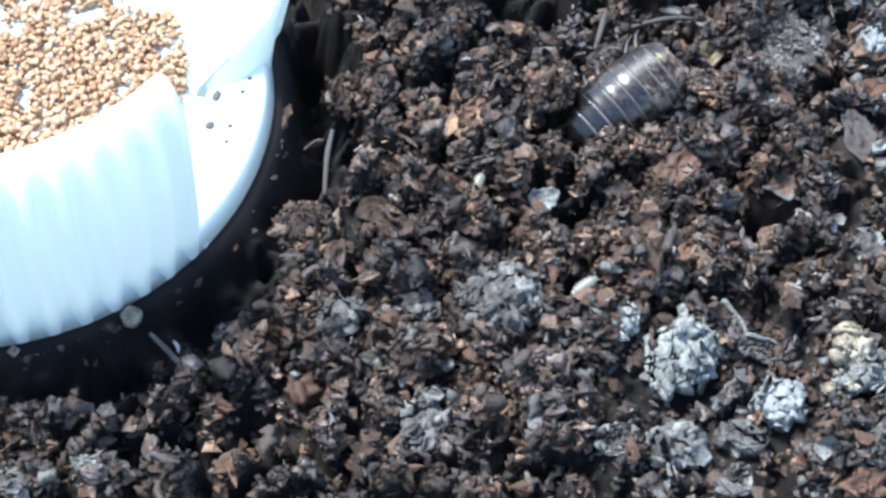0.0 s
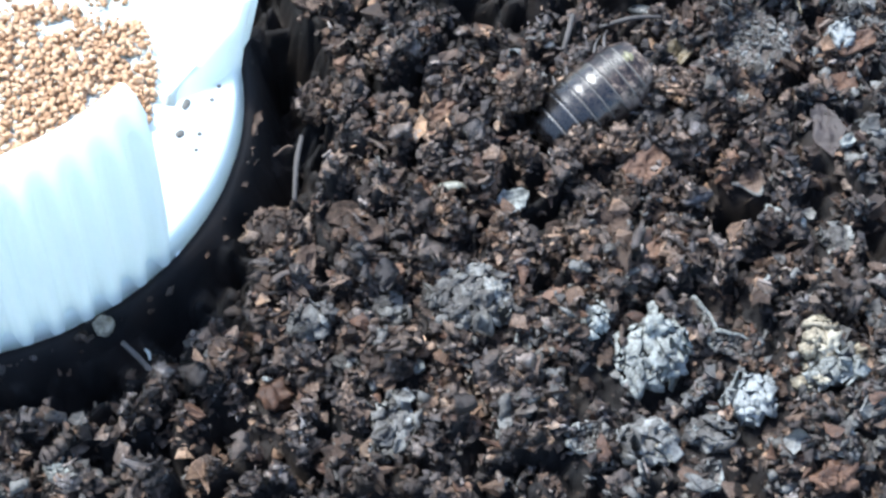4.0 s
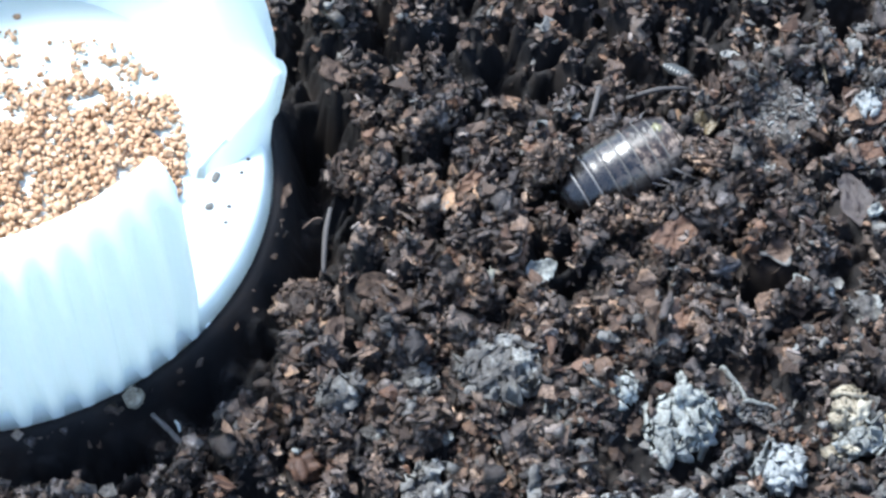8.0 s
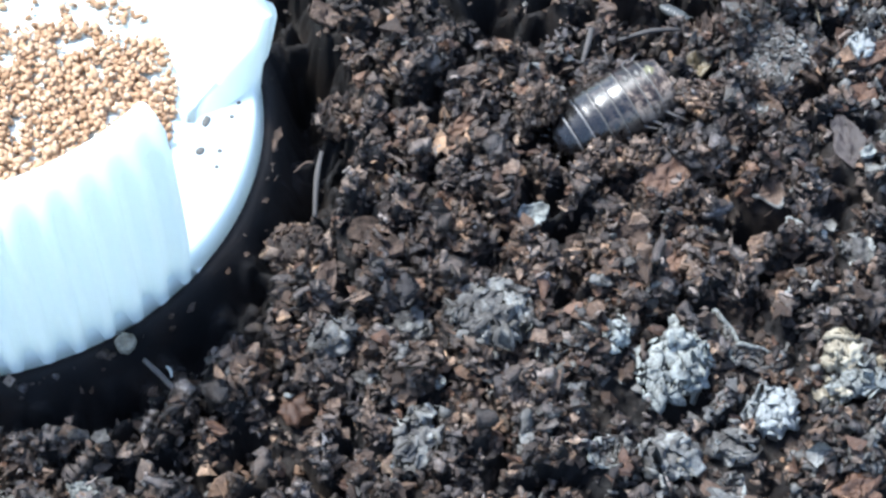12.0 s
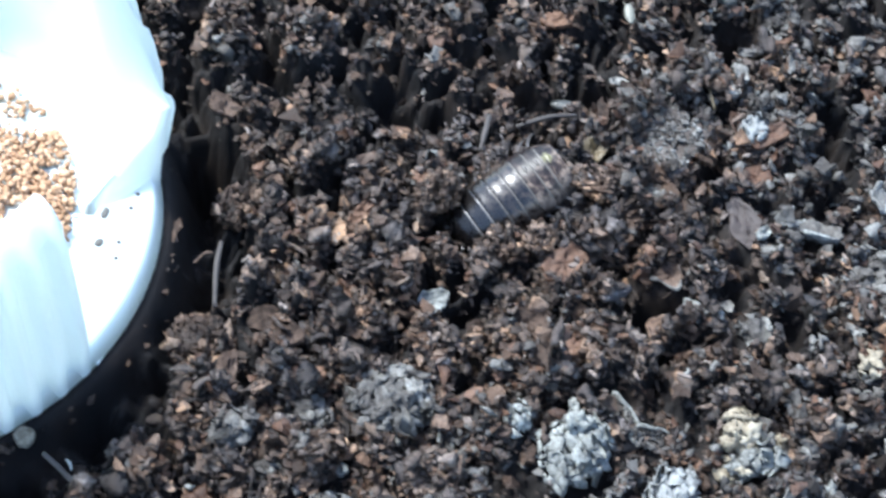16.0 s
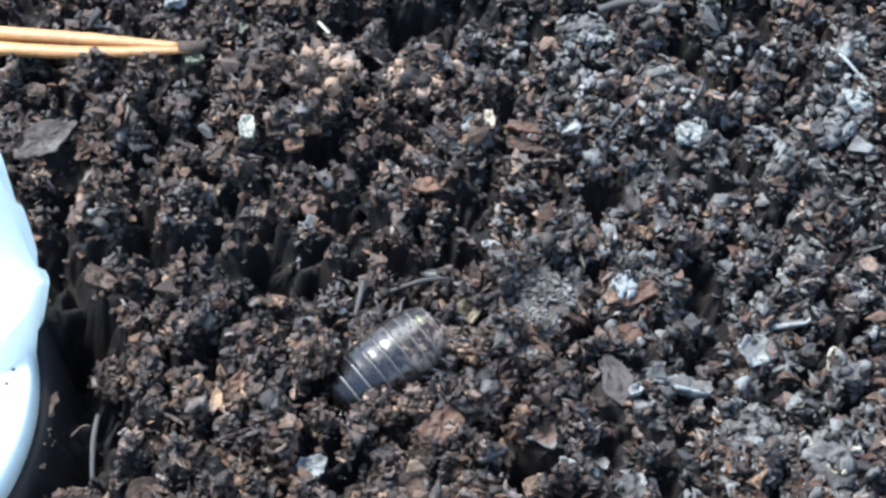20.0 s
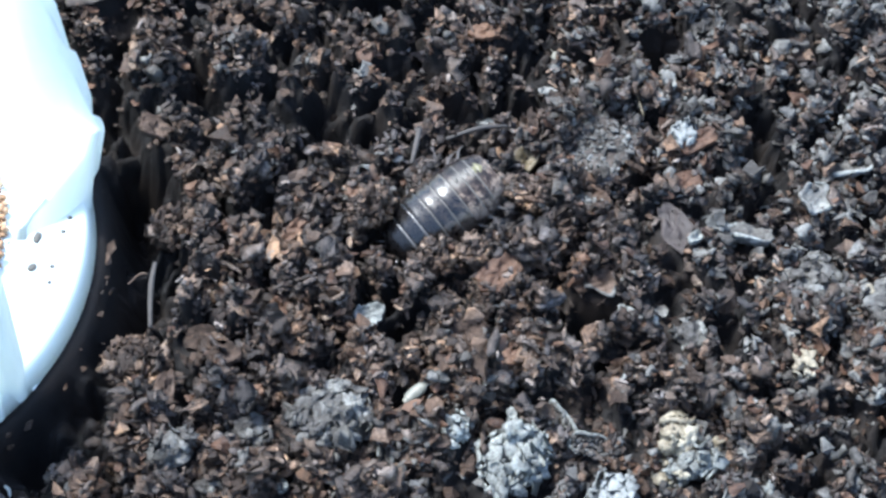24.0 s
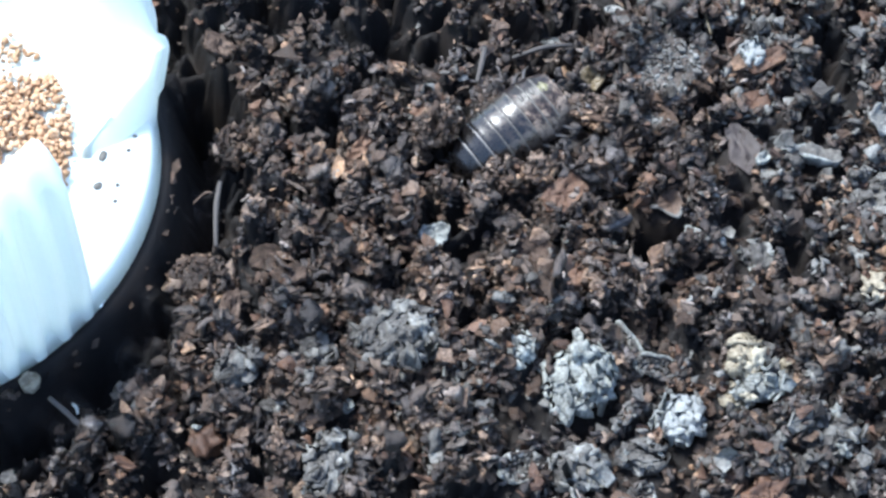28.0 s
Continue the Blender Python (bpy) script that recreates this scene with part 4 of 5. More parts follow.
clod("mould_clod", (21.14, -3.38, -0.49), (1.77, 1.68, 1.20), 65, GREY, "rounded grey clod on soil", "soil clod", knobs=1, knob=PALE, seed=17, rough=0.14)
clod("mould_clod", (10.93, -14.92, -0.60), (2.88, 2.35, 1.40), 0, GREY, "grey clod with a tan patch on soil", "soil clod", knobs=2, knob=CREAM, seed=18)
clod("mould_clod", (13.88, -14.47, -0.60), (2.47, 1.70, 1.20), -12, GREY, "curled grey clod with pale edges", "soil clod", knobs=2, knob=PALE, seed=19)
clod("tan_clod", (19.36, -17.12, 0.35), (2.56, 1.89, 1.60), 30, RUST, "rust-brown clod among grey lumps", "soil clod", knobs=4, knob=RUST, seed=20)
clod("mould_clod", (-16.40, -16.60, -0.13), (1.19, 1.68, 1.00), 65, PALE, "small white mould tuft on dark soil", "soil clod", knobs=1, knob=PALE, seed=21)
clod("mould_clod", (-19.38, -18.09, 0.20), (2.32, 1.41, 1.20), -12, GREY, "grey mouldy clod on dark soil", "soil clod", knobs=1, knob=GREY, seed=22)
clod("mould_clod", (-0.89, -14.02, -0.33), (3.83, 2.08, 1.30), 74, GREY, "long slate-grey mouldy patch of soil", "soil clod", knobs=3, knob=GREY, seed=23)
clod("mould_clod", (28.72, 21.47, -0.32), (1.96, 2.13, 1.40), 0, PALE, "knobbly white mould clod on brown soil", "soil clod", knobs=2, knob=PALE, seed=24)
clod("mould_clod", (33.80, 11.79, -0.60), (2.47, 1.77, 1.30), -12, GREY, "grey-white mould clod on soil", "soil clod", knobs=2, knob=PALE, seed=25)
clod("mould_clod", (37.09, 20.88, -0.07), (3.71, 1.92, 1.40), 24, GREY, "long slate-grey mouldy clod", "soil clod", knobs=3, knob=GREY, seed=26)
clod("mould_clod", (35.47, 18.11, -0.26), (1.98, 1.59, 1.10), 56, GREY, "pale grey clod beside a slate one", "soil clod", knobs=1, knob=PALE, seed=27)
clod("mould_clod", (25.52, 17.84, -0.60), (1.77, 2.18, 1.30), 82, GREY, "upright grey clod with white patches", "soil clod", knobs=2, knob=PALE, seed=28)
clod("dark_clod", (7.02, 26.03, 0.87), (4.93, 3.89, 2.60), 12, CRUMB, "big spongy brown soil clod", "soil clod", knobs=22, knob=BARK, seed=29)
clod("dark_clod", (5.54, 23.57, -0.16), (3.56, 2.44, 1.80), 24, BARK, "spongy brown clod with tan fibres", "soil clod", knobs=14, knob=BARK, seed=30)
clod("dark_clod", (12.56, 25.45, 0.70), (3.74, 3.37, 2.20), 65, CRUMB, "rounded dark brown soil clod", "soil clod", knobs=14, knob=BARK, seed=31)
clod("mould_clod", (23.83, 30.57, -0.40), (3.86, 2.44, 1.60), -24, GREY, "grey mouldy clod crowned with white specks", "soil clod", knobs=4, knob=PALE, seed=32)
clod("mould_clod", (27.51, 26.03, -0.12), (2.54, 1.98, 1.30), -46, GREY, "grey clod with a white worm-like ridge", "soil clod", knobs=3, knob=PALE, seed=33)
clod("mould_clod", (39.15, 23.20, 0.13), (2.14, 1.70, 1.20), -35, PALE, "white mould clod beside a fine root", "soil clod", knobs=2, knob=PALE, seed=34)
clod("mould_clod", (40.69, 28.71, -0.22), (1.74, 1.59, 1.10), 12, PALE, "pale mould clod on dark soil", "soil clod", knobs=1, knob=PALE, seed=35)
clod("mould_bead", (32.95, 29.71, -0.60), (0.63, 0.78, 0.80), 0, MINERAL, "small white mould bead on soil", "mould bead", seed=36, rough=0.1)
clod("mould_bead", (33.13, 28.78, -0.60), (0.58, 0.78, 0.70), 0, MINERAL, "small white mould bead on soil", "mould bead", seed=37, rough=0.1)
clod("mould_clod", (-1.71, 34.87, -0.60), (1.30, 1.07, 1.00), 0, PALE, "whitish mould lump behind the pine needles", "soil clod", knobs=1, knob=PALE, seed=38)
clod("mould_clod", (20.40, -10.62, -0.48), (3.17, 2.13, 1.30), 0, GREY, "grey and cream mottled clod", "soil clod", knobs=2, knob=CREAM, seed=39)
clod("mould_clod", (28.16, -0.06, -0.60), (3.46, 2.84, 1.30), 0, GREY, "flat grey mouldy soil patch", "soil clod", knobs=4, knob=GREY, seed=40)
clod("mould_clod", (32.00, -2.48, 0.40), (3.56, 2.79, 1.30), 24, GREY, "flat grey soil patch speckled with cream", "soil clod", knobs=4, knob=CREAM, seed=41)
clod("tan_clod", (26.60, -5.87, 0.23), (1.44, 1.78, 1.20), 0, CREAM, "tan crumbly clod on grey soil", "soil clod", knobs=4, knob=RUST, seed=42)
clod("mould_clod", (22.99, -14.02, -0.16), (2.67, 2.44, 1.40), 24, GREY, "grey-white mouldy clod on soil", "soil clod", knobs=2, knob=PALE, seed=43)
clod("dark_clod", (8.44, 1.79, 0.28), (2.71, 2.07, 1.90), 30, BARK, "crumbly brown clod heaped against the woodlouse", "soil clod", knobs=16, knob=BARK, seed=51)
clod("dark_clod", (10.61, 1.99, 0.50), (1.74, 1.77, 1.40), 12, BARK, "small brown clod by the woodlouse", "soil clod", knobs=10, knob=BARK, seed=52)
clod("dark_clod", (5.39, 4.69, 0.96), (2.70, 2.04, 3.20), 46, BARK, "crumbly brown clod over the burrowing end", "soil clod", knobs=18, knob=BARK, seed=53)
clod("dark_clod", (13.67, 4.98, 1.16), (2.76, 2.04, 1.80), -35, BARK, "brown crumbly clod behind the woodlouse", "soil clod", knobs=5, knob=GREY2, seed=54)
# bark chips, scales and leaf scraps
chip("bark_chip", (11.74, 0.76, -0.03), (2.90, 1.82, 0.35), 44, RUST, "flat rust-coloured bark chip lying on soil", "bark chip", tilt=18, seed=1)
chip("bark_chip", (1.59, 4.35, -0.03), (2.43, 1.16, 0.30), 33, RUST, "thin rust-brown sliver of bark", "bark chip", tilt=20, seed=2)
chip("bark_chip", (4.73, 6.28, 0.40), (1.07, 1.04, 0.30), -24, RUST, "small orange-brown chip of bark", "bark chip", tilt=10, seed=3)
chip("bark_chip", (11.76, -4.75, 0.28), (1.71, 1.12, 0.40), 22, RUST, "small tan-orange bark block", "bark chip", tilt=-12, seed=4)
chip("bark_chip", (0.60, -0.59, -0.39), (1.75, 1.17, 0.25), -30, RUST, "curled orange-brown scrap of bark", "bark chip", tilt=25, bend=0.5, seed=5)
chip("bark_chip", (-2.06, 5.12, -0.60), (0.87, 0.78, 0.30), 12, RUST, "tiny orange-brown chip of bark", "bark chip", seed=6)
chip("bark_chip", (-1.73, -5.87, 0.31), (2.65, 0.71, 0.40), 4, RUST, "long narrow rust-brown strip of bark on soil", "bark chip", tilt=-8, seed=7)
chip("bark_scale", (17.94, 8.47, 0.40), (3.97, 3.89, 0.35), -46, GREY2, "large flat grey-brown bark scale with a brown edge", "bark scale", tilt=14, seed=8, rim=RUST)
chip("bark_scale", (16.86, 5.24, -0.12), (2.02, 2.04, 0.30), 35, GREY2, "grey bark scale flaking off a clod", "bark scale", tilt=-10, seed=9)
chip("bark_chip", (18.45, 4.81, -0.53), (2.82, 0.44, 0.35), -58, BARK, "thin straight brown bark stick", "bark chip", seed=10)
chip("leaf_scrap", (21.48, 3.55, -0.60), (3.71, 1.51, 0.15), -82, LEAF, "dark purplish-brown pointed leaf scrap", "leaf scrap", tilt=12, point=1, bend=0.25, seed=11)
chip("bark_chip", (22.44, 6.62, -0.60), (2.34, 1.41, 0.40), 18, RUST, "reddish-brown bark chip crossed by splinters", "bark chip", tilt=15, seed=12)
chip("bark_chip", (21.86, 5.95, -0.53), (0.81, 0.85, 0.30), 0, CREAM, "small tan chip of bark", "bark chip", seed=13)
chip("white_chip", (5.00, -1.04, -0.60), (1.51, 1.27, 0.40), 12, PALE, "bluish-white shell-like chip on soil", "white chip", tilt=20, bend=0.5, seed=14, lip=MINERAL)
chip("eye_chip", (17.27, 0.24, -0.60), (1.97, 1.56, 0.35), 10, BARK2, "almond-shaped grey seed husk", "seed husk", tilt=10, point=2, bend=0.4, seed=15, lip=GREY)
chip("white_curl", (18.35, -1.85, -0.60), (1.53, 0.61, 0.30), -35, PALE, "crooked white mould strand on soil", "mould strand", bend=0.6, seed=16)
chip("white_curl", (18.68, -0.62, -0.60), (0.83, 0.59, 0.30), 46, PALE, "short white mould strand on soil", "mould strand", bend=0.5, seed=17)
chip("curled_flake", (13.94, -8.25, -0.58), (2.38, 1.16, 0.30), -65, GREY2, "curled grey flake with a whitened rim", "curled flake", tilt=25, bend=0.8, seed=18, lip=PALE)
chip("curled_flake", (15.42, -9.71, -0.29), (2.62, 1.20, 0.30), -15, GREY2, "long curled pale flake on soil", "curled flake", tilt=30, bend=0.8, seed=19, lip=PALE)
chip("curled_flake", (8.07, -14.64, -0.57), (2.03, 1.56, 0.30), 12, GREY2, "grey curled flake with a pale rim", "curled flake", tilt=25, bend=0.8, seed=20, lip=PALE)
chip("curled_flake", (13.59, -16.62, -0.60), (1.56, 1.23, 0.30), 65, GREY2, "small pale curled flake", "curled flake", tilt=25, bend=0.7, seed=21, lip=PALE)
chip("bark_chip", (-5.45, -5.27, -0.60), (2.90, 1.10, 0.35), 82, BARK2, "upright brown ribbed bark plate", "bark chip", tilt=30, seed=22)
chip("yellow_husk", (13.84, 8.09, -0.09), (1.58, 1.40, 0.45), 56, HUSK, "translucent yellowish seed husk", "seed husk", bend=0.7, tilt=15, seed=23)
chip("bark_chip", (14.57, 10.45, 0.40), (2.13, 0.55, 0.40), 87, BARK2, "short brown bark splinter standing askew", "bark chip", tilt=10, seed=24)
chip("cream_chip", (-14.96, -8.75, -0.19), (0.95, 0.91, 0.50), 24, CREAM, "small cream crumb by the foot of the cap", "crumb", seed=25)
chip("curled_flake", (25.28, 2.54, -0.58), (2.66, 1.63, 0.30), -10, GREY, "scalloped grey bracket-like flake", "curled flake", tilt=-25, bend=0.7, seed=26, lip=PALE)
chip("curled_flake", (31.49, 6.72, -0.60), (2.75, 1.56, 0.30), 10, GREY, "scalloped grey-lilac flake on soil", "curled flake", tilt=-25, bend=0.6, seed=27, lip=PALE)
chip("curled_flake", (28.88, 4.21, 0.27), (1.84, 1.84, 0.30), 35, GREY, "small grey lichen-like flake", "curled flake", tilt=15, bend=0.6, seed=28, lip=PALE)
chip("pale_seed", (2.45, 22.39, 0.40), (1.04, 1.71, 0.70), 0, CREAM2, "pale greenish-white flat seed", "seed", bend=0.5, seed=29, tilt=15)
chip("green_scrap", (2.27, 32.34, -0.60), (1.01, 1.04, 0.30), 24, MOSS, "pale green mossy scrap on soil", "moss scrap", seed=30)
chip("green_scrap", (-0.49, 28.48, 0.40), (1.07, 0.91, 0.30), -24, MOSS, "dull green mossy scrap on soil", "moss scrap", bend=0.4, seed=31)
chip("pale_chip", (36.77, 32.36, -0.60), (0.81, 0.92, 0.40), 0, CREAM, "small cream chip on soil", "white chip", seed=32)
chip("pale_chip", (37.26, 30.55, -0.60), (0.98, 0.64, 0.30), 10, CREAM, "thin cream chip on soil", "white chip", bend=0.4, seed=33)
chip("bark_chip", (35.41, 29.05, -0.48), (1.41, 0.23, 0.25), 78, CREAM, "thin yellow straw fragment on soil", "straw", seed=34)
chip("pale_chip", (16.75, 22.57, 0.40), (0.58, 1.42, 0.40), 0, CREAM, "narrow cream chip standing on bark", "white chip", tilt=10, seed=35)
chip("bark_chip", (18.87, 22.19, -0.19), (2.64, 0.84, 0.40), -18, RUST, "reddish bark strip on a clod", "bark chip", seed=36)
chip("bark_chip", (19.14, 20.42, -0.06), (2.61, 0.78, 0.40), -10, BARK2, "brown strip of bark on soil", "bark chip", seed=37)
chip("bark_chip", (23.58, 8.71, 0.40), (2.64, 1.19, 0.40), 18, RUST, "rust-brown bark strip near mould", "bark chip", tilt=15, seed=38)
chip("leaf_scrap", (-9.38, 22.38, 0.21), (4.56, 2.05, 0.15), 33, GREY2, "thin grey leaf scrap beside the cap", "leaf scrap", point=1, bend=0.2, tilt=10, seed=39)
chip("bark_chip", (12.77, 18.04, -0.31), (2.02, 1.14, 0.35), 6, RUST, "tan-orange chip of bark", "bark chip", bend=0.3, seed=40)
chip("bark_chip", (5.12, 21.56, -0.13), (1.38, 0.88, 0.35), 35, RUST, "orange bark chip under a clod", "bark chip", seed=41)
chip("white_chip", (22.27, 2.19, 0.37), (0.92, 0.54, 0.30), 35, PALE, "small white fragment on soil", "white chip", seed=42)
chip("white_chip", (13.93, -2.28, -0.58), (0.71, 0.42, 0.30), -24, PALE, "tiny white fragment on soil", "white chip", bend=0.4, seed=43)
chip("white_chip", (11.56, -7.89, 0.03), (0.46, 0.78, 0.35), 12, PALE, "tiny white fragment on soil", "white chip", seed=44)
chip("white_chip", (-7.50, -5.18, -0.60), (0.40, 0.50, 0.40), 0, PALE, "tiny bright white grain on soil", "white grain", seed=45)
chip("white_chip", (0.21, -10.81, -0.60), (0.65, 0.63, 0.35), 24, PALE, "small white fragment on soil", "white chip", seed=46)
chip("tan_grain", (0.29, -9.76, -0.05), (0.46, 0.64, 0.50), 0, FOOD2, "small orange-tan grain on soil", "grain", seed=47)
chip("curled_flake", (5.21, -9.84, -0.60), (0.70, 2.12, 0.30), -12, GREY2, "narrow grey flake on soil", "curled flake", bend=0.4, tilt=20, seed=48, lip=PALE)
chip("white_chip", (22.41, 13.00, 0.40), (0.77, 1.18, 0.40), 24, GREY, "small striped pale husk", "seed husk", point=2, bend=0.6, seed=49)
chip("bark_chip", (9.80, -2.78, -0.01), (2.08, 1.74, 0.40), 24, BARK2, "flat brown chip of bark", "bark chip", tilt=15, seed=50)
chip("bark_chip", (-3.56, -2.02, -0.60), (2.03, 1.56, 0.40), -12, BARK2, "pale flat brown chip of bark", "bark chip", tilt=10, seed=51)
chip("bark_chip", (-2.37, -3.72, 0.36), (1.76, 1.27, 0.40), 18, BARK2, "pinkish-flat brown chip of bark", "bark chip", tilt=-12, seed=52)
chip("bark_chip", (-6.02, 12.32, -0.60), (1.36, 1.84, 0.35), 65, BARK2, "dark ribbed chip of bark", "bark chip", tilt=20, seed=53)
chip("bark_chip", (-0.43, 9.67, -0.32), (1.11, 1.78, 0.30), 74, BARK2, "upright tan bark chip", "bark chip", tilt=25, seed=54)
chip("bark_chip", (13.44, 4.05, -0.04), (1.84, 1.02, 0.35), -35, BARK2, "brown bark chip beside the woodlouse", "bark chip", tilt=15, seed=55)

# droppings
for row in ((-11.7, 3.6, 1.3, 0.30, 0.17, 80), (-11.9, 1.7, 1.3, 0.22, 0.18, 60), (-13.45, 13.2, 1.3, 0.32, 0.20, -35), (-10.4, 3.9, 1.3, 0.10, 0.08, 0), (-10.9, 1.7, 1.3, 0.11, 0.08, 0), (-10.1, 4.8, 1.3, 0.10, 0.08, 0), (-11.0, 0.7, 1.3, 0.09, 0.07, 0)):
    speck(*row)

# twigs, roots and fibres
twig("twig", [(-5.75, 1.75, 1.1), (-5.95, 0.1, 1.1), (-6.0, -2.0, 0.7)], (0.12, 0.15, 0.12), ROOT, "short grey twig leaning on a soil lump")
twig("twig", [(-6.2, 1.55, 0.5), (-6.6, 1.6, 0.4), (-7.2, 1.3, 0.0)], (0.05, 0.06, 0.04), BARK2, "thin brown rootlet beside the cap")
twig("rootlet", [(-13.97, -9.9, 0.1), (-13.07, -10.8, 0.1), (-12.5, -11.45, 0.2), (-11.5, -11.9, 0.0)], (0.12, 0.14, 0.14, 0.08), ROOT, "dark rootlet arching in the hollow under the cap")
twig("fibre", [(-12.81, -10.4, 0.3), (-12.6, -10.7, 0.4), (-12.54, -11.0, 0.3)], (0.07, 0.09, 0.05), PALE, "short white fibre in the shade of the cap")
twig("rootlet", [(38.4, 27.4, 0.7), (38.9, 26.0, 1.1), (40.0, 23.7, 0.8)], (0.09, 0.11, 0.08), PALE, "fine pale rootlet over mouldy soil")
twig("rootlet", [(23.6, 20.8, 1.1), (24.8, 22.1, 1.4), (26.4, 23.7, 1.2)], (0.06, 0.08, 0.05), ROOT, "thin brown rootlet across a clod")
twig("rootlet", [(20.8, 15.2, 0.8), (20.5, 12.7, 0.9), (20.7, 10.6, 0.5)], (0.05, 0.07, 0.06), HUSK, "fine yellowish beaded fibre")
twig("fibre", [(32.7, 2.5, 0.5), (32.8, 3.3, 1.2), (33.2, 3.6, 1.2), (33.2, 2.9, 0.8)], (0.1, 0.12, 0.12, 0.08), CREAM, "tiny pale hooked fibre on grey soil")
twig("twig", [(8.4, 10.3, 0.6), (8.1, 8.9, 0.9), (7.8, 7.9, 0.6)], (0.14, 0.16, 0.12), ROOT, "short grey-brown twig behind the woodlouse")
twig("fibre", [(7.1, 31.1, 0.8), (7.7, 29.8, 1.0)], (0.12, 0.1), CREAM, "short cream straw on a clod")
twig("twig", [(9.8, 9.6, 0.5), (11.6, 9.9, 0.9), (13.2, 10.3, 0.5)], (0.1, 0.14, 0.09), ROOT, "dark thin twig bridging a crevice")
twig("twig", [(24.5, 31.4, 0.8), (26.6, 31.6, 1.2), (29.5, 31.5, 0.8)], (0.25, 0.3, 0.2), ROOT, "grey twig lying on mouldy soil")

# ---- the soil, laid about the things ----
ground = build_ground()
brown = lambda x, y: patchy(6, 2.4, 0.4, 1.0)(x, y) * (1 - 0.5 * greyness(x, y))
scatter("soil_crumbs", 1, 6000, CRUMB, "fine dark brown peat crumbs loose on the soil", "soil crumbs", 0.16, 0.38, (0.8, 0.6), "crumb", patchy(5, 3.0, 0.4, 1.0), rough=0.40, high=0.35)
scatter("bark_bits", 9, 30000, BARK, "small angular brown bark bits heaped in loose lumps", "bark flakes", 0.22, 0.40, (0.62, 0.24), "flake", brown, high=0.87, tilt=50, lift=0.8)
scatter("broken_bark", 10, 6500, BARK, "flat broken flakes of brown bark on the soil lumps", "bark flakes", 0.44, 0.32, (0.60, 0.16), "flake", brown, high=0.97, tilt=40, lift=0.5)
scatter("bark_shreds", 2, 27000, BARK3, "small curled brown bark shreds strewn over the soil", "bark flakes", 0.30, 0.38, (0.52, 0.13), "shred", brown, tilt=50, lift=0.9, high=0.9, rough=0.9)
scatter("mould_crumbs", 3, 12000, GREY, "pale grey mouldy crumbs mixed into the soil", "soil crumbs", 0.28, 0.36, (0.62, 0.28), "shred", greyness, lift=0.9, tilt=55, high=0.92, rough=0.8)
scatter("mould_flakes", 11, 4500, GREY, "greyed mouldy bark flakes on the soil lumps", "bark flakes", 0.36, 0.34, (0.75, 0.24), "flake", greyness, lift=0.7, tilt=40, high=0.95)
scatter("rust_shreds", 4, 3000, RUST, "small rust-brown bark slivers among the soil", "bark flakes", 0.34, 0.4, (0.55, 0.24), "flake", patchy(8, 2.4, 0.05, 1.0), lift=0.7, tilt=40, high=0.95)
scatter("pale_flecks", 5, 6000, FLECK, "tiny pale fibres and specks caught on the soil lumps", "soil crumbs", 0.18, 0.35, (0.36, 0.18), "shred", patchy(16, 1.8, 0.15, 1.0), rough=0.6, high=1.0, tilt=50, lift=1.6)


# bark flakes that can be told apart, lying loose on the ground
def build_flakes():
    rng = np.random.RandomState(77)
    shapes = []
    for k in range(14):
        bm = bmesh.new()
        long, wide, n = rng.uniform(0.45, 0.75), rng.uniform(0.26, 0.45), 11
        edge = [1 + 0.45 * noise.noise(Vector((2 * math.cos(6.283 * i / n), 2 * math.sin(6.283 * i / n), k * 3.7))) + rng.uniform(-0.12, 0.12) for i in range(n)]
        dish = rng.uniform(-0.25, 0.35)
        caps = []
        for s in (0.07, -0.07):
            mid = bm.verts.new((0, 0, (s + 0.05 * s / 0.07) * MM))
            loops = []
            for f in (0.55, 1.0):
                loops.append([bm.verts.new(Vector((f * edge[i] * long * math.cos(6.283 * i / n), f * edge[i] * wide * math.sin(6.283 * i / n), s * (1 if f < 1 else 0.5) + dish * f * f * 0.4 + 0.13 * noise.noise(Vector((f * 3 * math.cos(6.283 * i / n), f * 3 * math.sin(6.283 * i / n), k)))) ) * MM) for i in range(n)])
            for i in range(n):
                j = (i + 1) % n
                for face in ((mid, loops[0][i], loops[0][j]), (loops[0][i], loops[1][i], loops[1][j], loops[0][j])):
                    bm.faces.new(face if s > 0 else face[::-1])
            caps.append(loops[1])
        for i in range(n):
            j = (i + 1) % n
            bm.faces.new((caps[0][i], caps[1][i], caps[1][j], caps[0][j]))
        me = bpy.data.meshes.new("bark_flake")
        bm.to_mesh(me)
        bm.free()
        me.materials.append((BARK2, BARK, BARK, RUST, BARK2, GREY2, BARK)[k % 7])
        shapes.append(me)
    x, y = rng.uniform(-10, 30, 1200), rng.uniform(-16, 26, 1200)
    h = height(x, y)
    ok = (np.hypot(x - CAP_X, y - CAP_Y) > 18) & (h > -0.4) & (np.hypot(x - 9.3, y - 5.2) > 4.0) & (clear(x, y) < 0.3)
    for k in np.where(ok)[0][:300]:
        ob = new("bark_flake", shapes[k % 14])
        ob.parent = ground
        ob.matrix_world = pose(x[k] * MM, y[k] * MM, (h[k] + 0.10) * MM, rng.randn() * 32, rng.randn() * 32, rng.rand() * 360) @ Matrix.Scale(rng.uniform(0.45, 0.95), 4)


build_flakes()


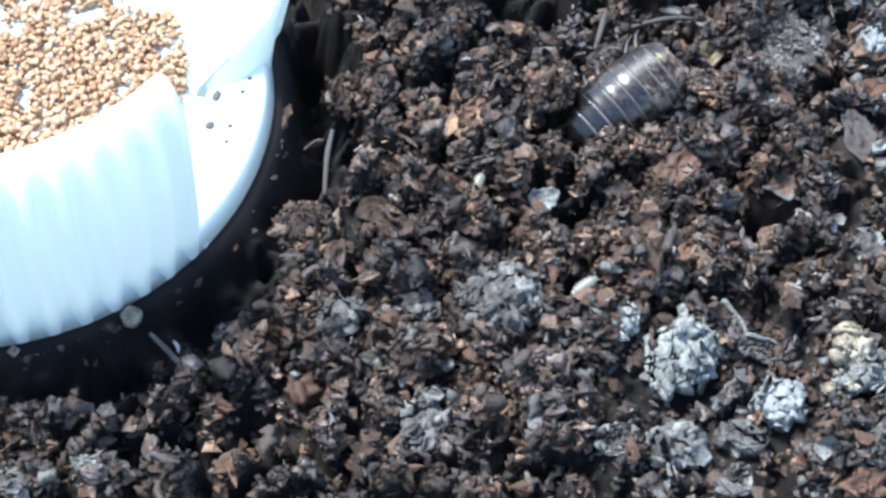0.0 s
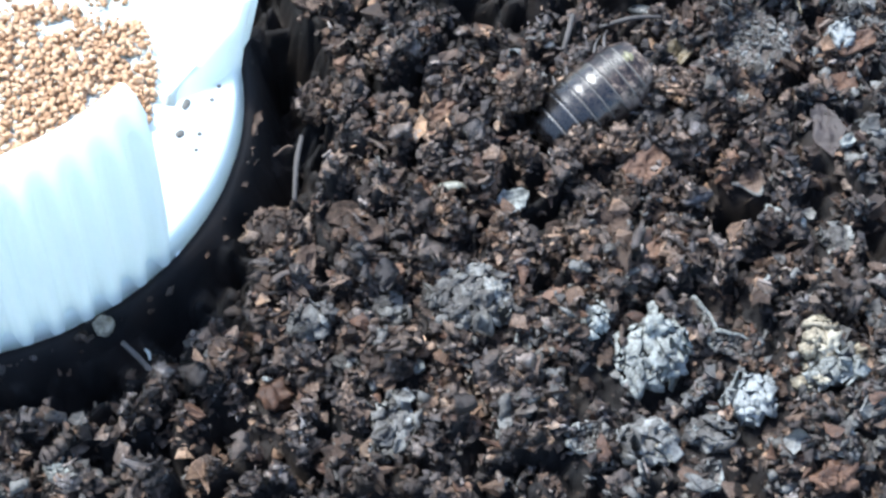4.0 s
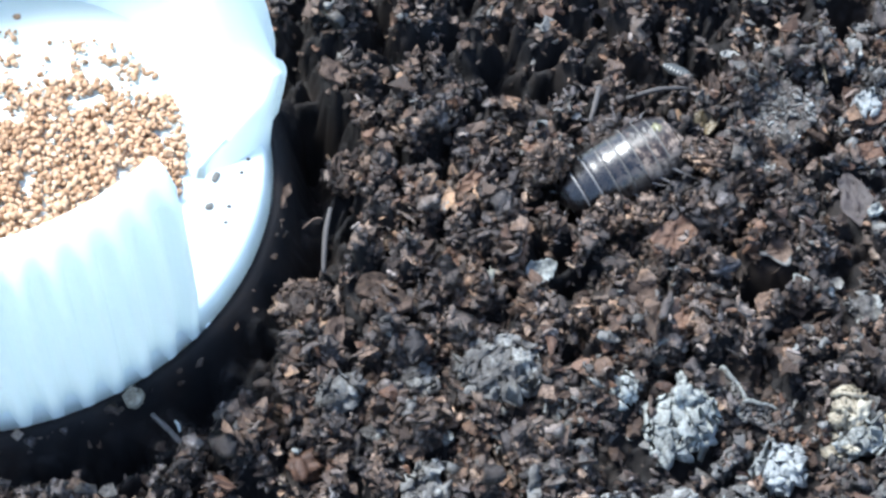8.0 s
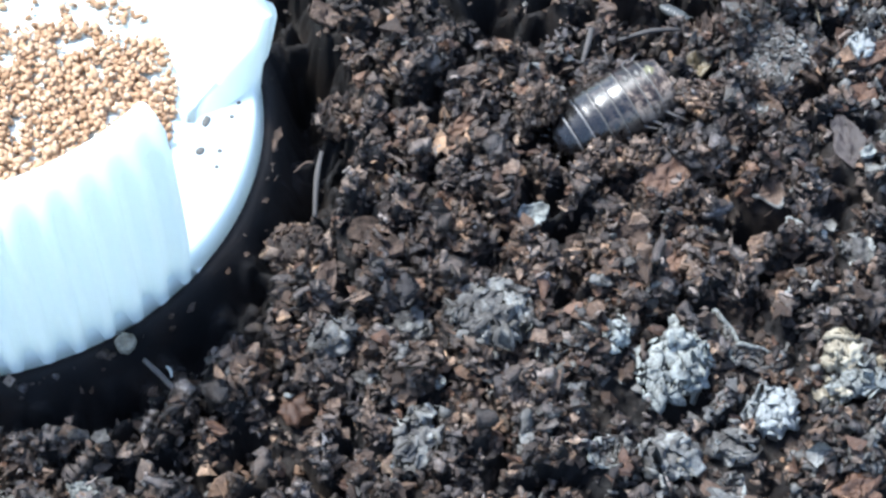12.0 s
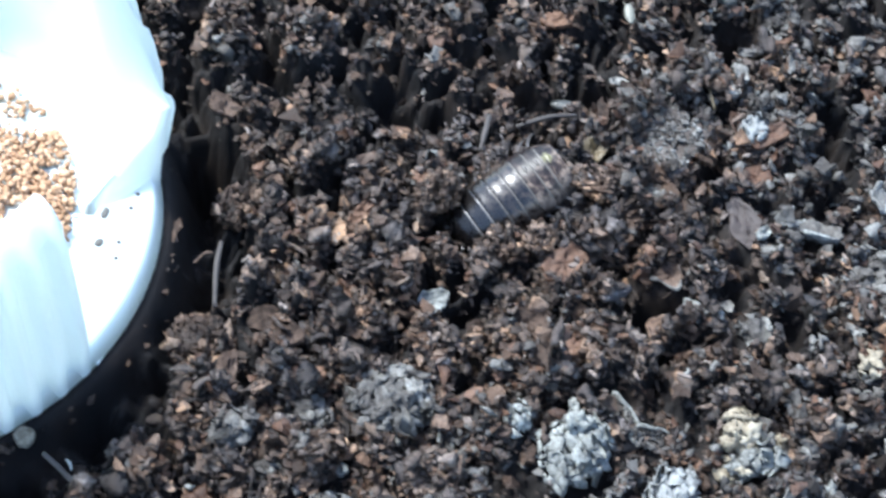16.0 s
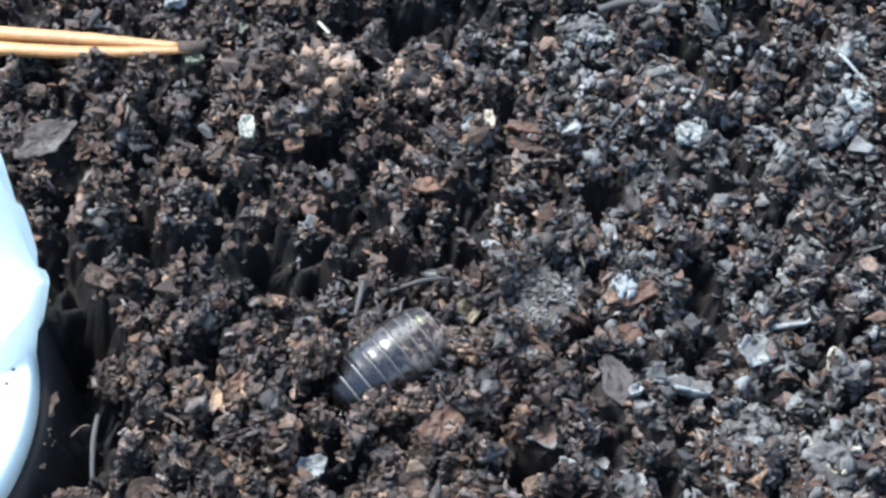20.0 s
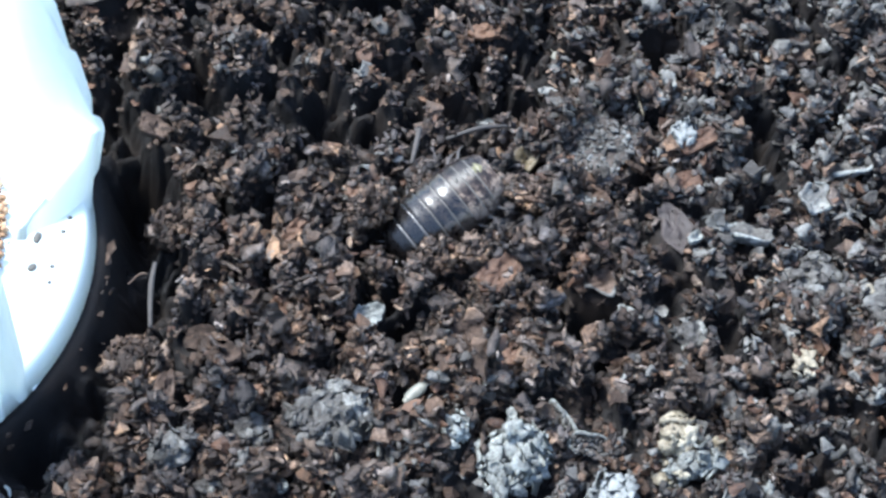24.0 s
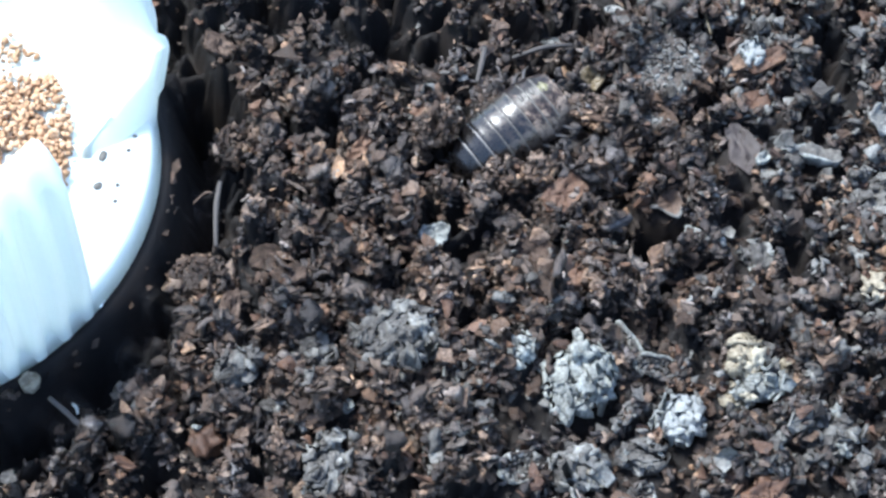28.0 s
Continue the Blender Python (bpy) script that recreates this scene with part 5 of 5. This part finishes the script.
# ---- what moves ----
def motions():
    # the big woodlouse shifts and rocks a little as it digs
    def big(x, y, z, roll, pitch, yaw):
        return pose(x * MM, y * MM, z * MM, 0, 0, yaw) @ pose(0, 0, 0, roll, pitch, 0)
    walk(woodlouse, [
        (0.0, big(9.08, 4.74, 0.20, 13, -19, 37)), (1.5, big(9.08, 4.74, 0.20, 13, -19, 37)), (3.5, big(9.08, 4.74, 0.20, 13, -19, 37)),
        (5.5, big(9.03, 4.79, 0.30, 3, -16, 30)), (7.0, big(8.98, 4.84, 0.33, 0, -15, 27)), (11.5, big(8.98, 4.79, 0.33, 0, -15, 27)),
        (14.0, big(9.03, 4.79, 0.30, 3, -16, 30)), (15.5, big(9.08, 4.74, 0.25, 7, -18, 29)), (17.0, big(9.08, 4.74, 0.20, 11, -19, 31)),
        (20.5, big(9.08, 4.74, 0.23, 8, -18, 31)), (22.5, big(9.08, 4.74, 0.23, 8, -18, 31)), (25.0, big(9.06, 4.74, 0.25, 6, -18, 30)), (28.0, big(9.06, 4.74, 0.25, 5, -17, 31))])
    # its hind legs feel about
    for leg, reach in ((woodlouse_legs[8], 14), (woodlouse_legs[10], -16)):
        rest = leg.matrix_basis.copy()
        swing = [(0.0, 0), (3.0, 4), (5.5, reach), (7.0, reach * 0.3), (9.0, reach), (11.0, reach * 0.5), (14.0, reach), (17.0, 0), (20.0, reach * 0.4), (23.0, 0), (25.5, reach * 0.7), (28.0, 0)]
        walk(leg, [(t, rest @ pose(0, 0, 0, 0, 0, a)) for t, a in swing])

    def small(x, y, z, yaw, pitch=0):
        return pose(x * MM, y * MM, z * MM, 0, pitch, yaw)
    walk(mite_a, [(0.0, small(1.63, -1.05, 0.80, 250)), (2.5, small(1.68, -1.05, 0.80, 225)), (3.5, small(1.72, -1.1, 0.80, 200)), (5.5, small(1.82, -1.22, 0.80, 180)), (6.1, small(1.74, -1.18, 0.80, 182)),
                  (6.6, small(1.88, -0.95, 0.80, 205)), (7.0, small(2.30, -1.44, 0.75, 250)), (7.5, small(2.25, -1.80, 0.70, 262)), (8.0, small(2.17, -2.30, 0.55, 240)), (8.6, small(1.9, -3.1, -0.4, 235, 30)), (9.4, small(1.7, -3.4, -1.6, 235, 30)), (28.0, small(1.7, -3.4, -1.7, 235, 30))])
    walk(mite_b, [(0.0, small(6.80, -6.87, 0.55, 220)), (0.7, small(6.90, -6.78, 0.5, 220)), (1.5, small(6.97, -6.7, 0.25, 220, -15)), (2.2, small(6.6, -6.4, -0.9, 225, -30)), (12.0, small(6.3, -6.2, -1.8, 225, -30)), (22.5, small(6.5, -6.3, -1.2, 225, -30)),
                  (23.3, small(6.9, -6.55, 0.45, 225)), (24.0, small(6.92, -6.6, 0.55, 222)), (25.0, small(6.93, -6.6, 0.55, 235)), (26.0, small(6.92, -6.65, 0.5, 242)), (26.8, small(6.82, -6.8, 0.3, 245, 15)), (27.4, small(6.7, -6.9, -0.5, 248, 30)), (28.0, small(6.6, -7.0, -1.5, 248, 30))])
    walk(mite_c, [(0.0, small(12.41, 12.50, -1.5, 148, 20)), (6.0, small(12.41, 12.50, -1.5, 148, 20)), (8.0, small(12.81, 12.20, -0.3, 148)), (9.0, small(13.01, 12.00, -0.1, 148)), (14.0, small(13.01, 12.00, -0.1, 146)), (16.5, small(12.71, 12.20, -1.0, 150, 20)), (28.0, small(12.51, 12.30, -1.6, 150, 20))])
    walk(mite_d, [(0.0, small(16.65, 17.4, 1.0, 275)), (16.0, small(16.65, 17.3, 1.0, 272)), (18.0, small(16.68, 17.15, 0.9, 268)), (18.8, small(16.7, 16.9, -0.3, 265, 25)), (19.6, small(16.7, 16.7, -1.6, 265, 25)), (28.0, small(16.7, 16.7, -1.7, 265, 25))])


motions()
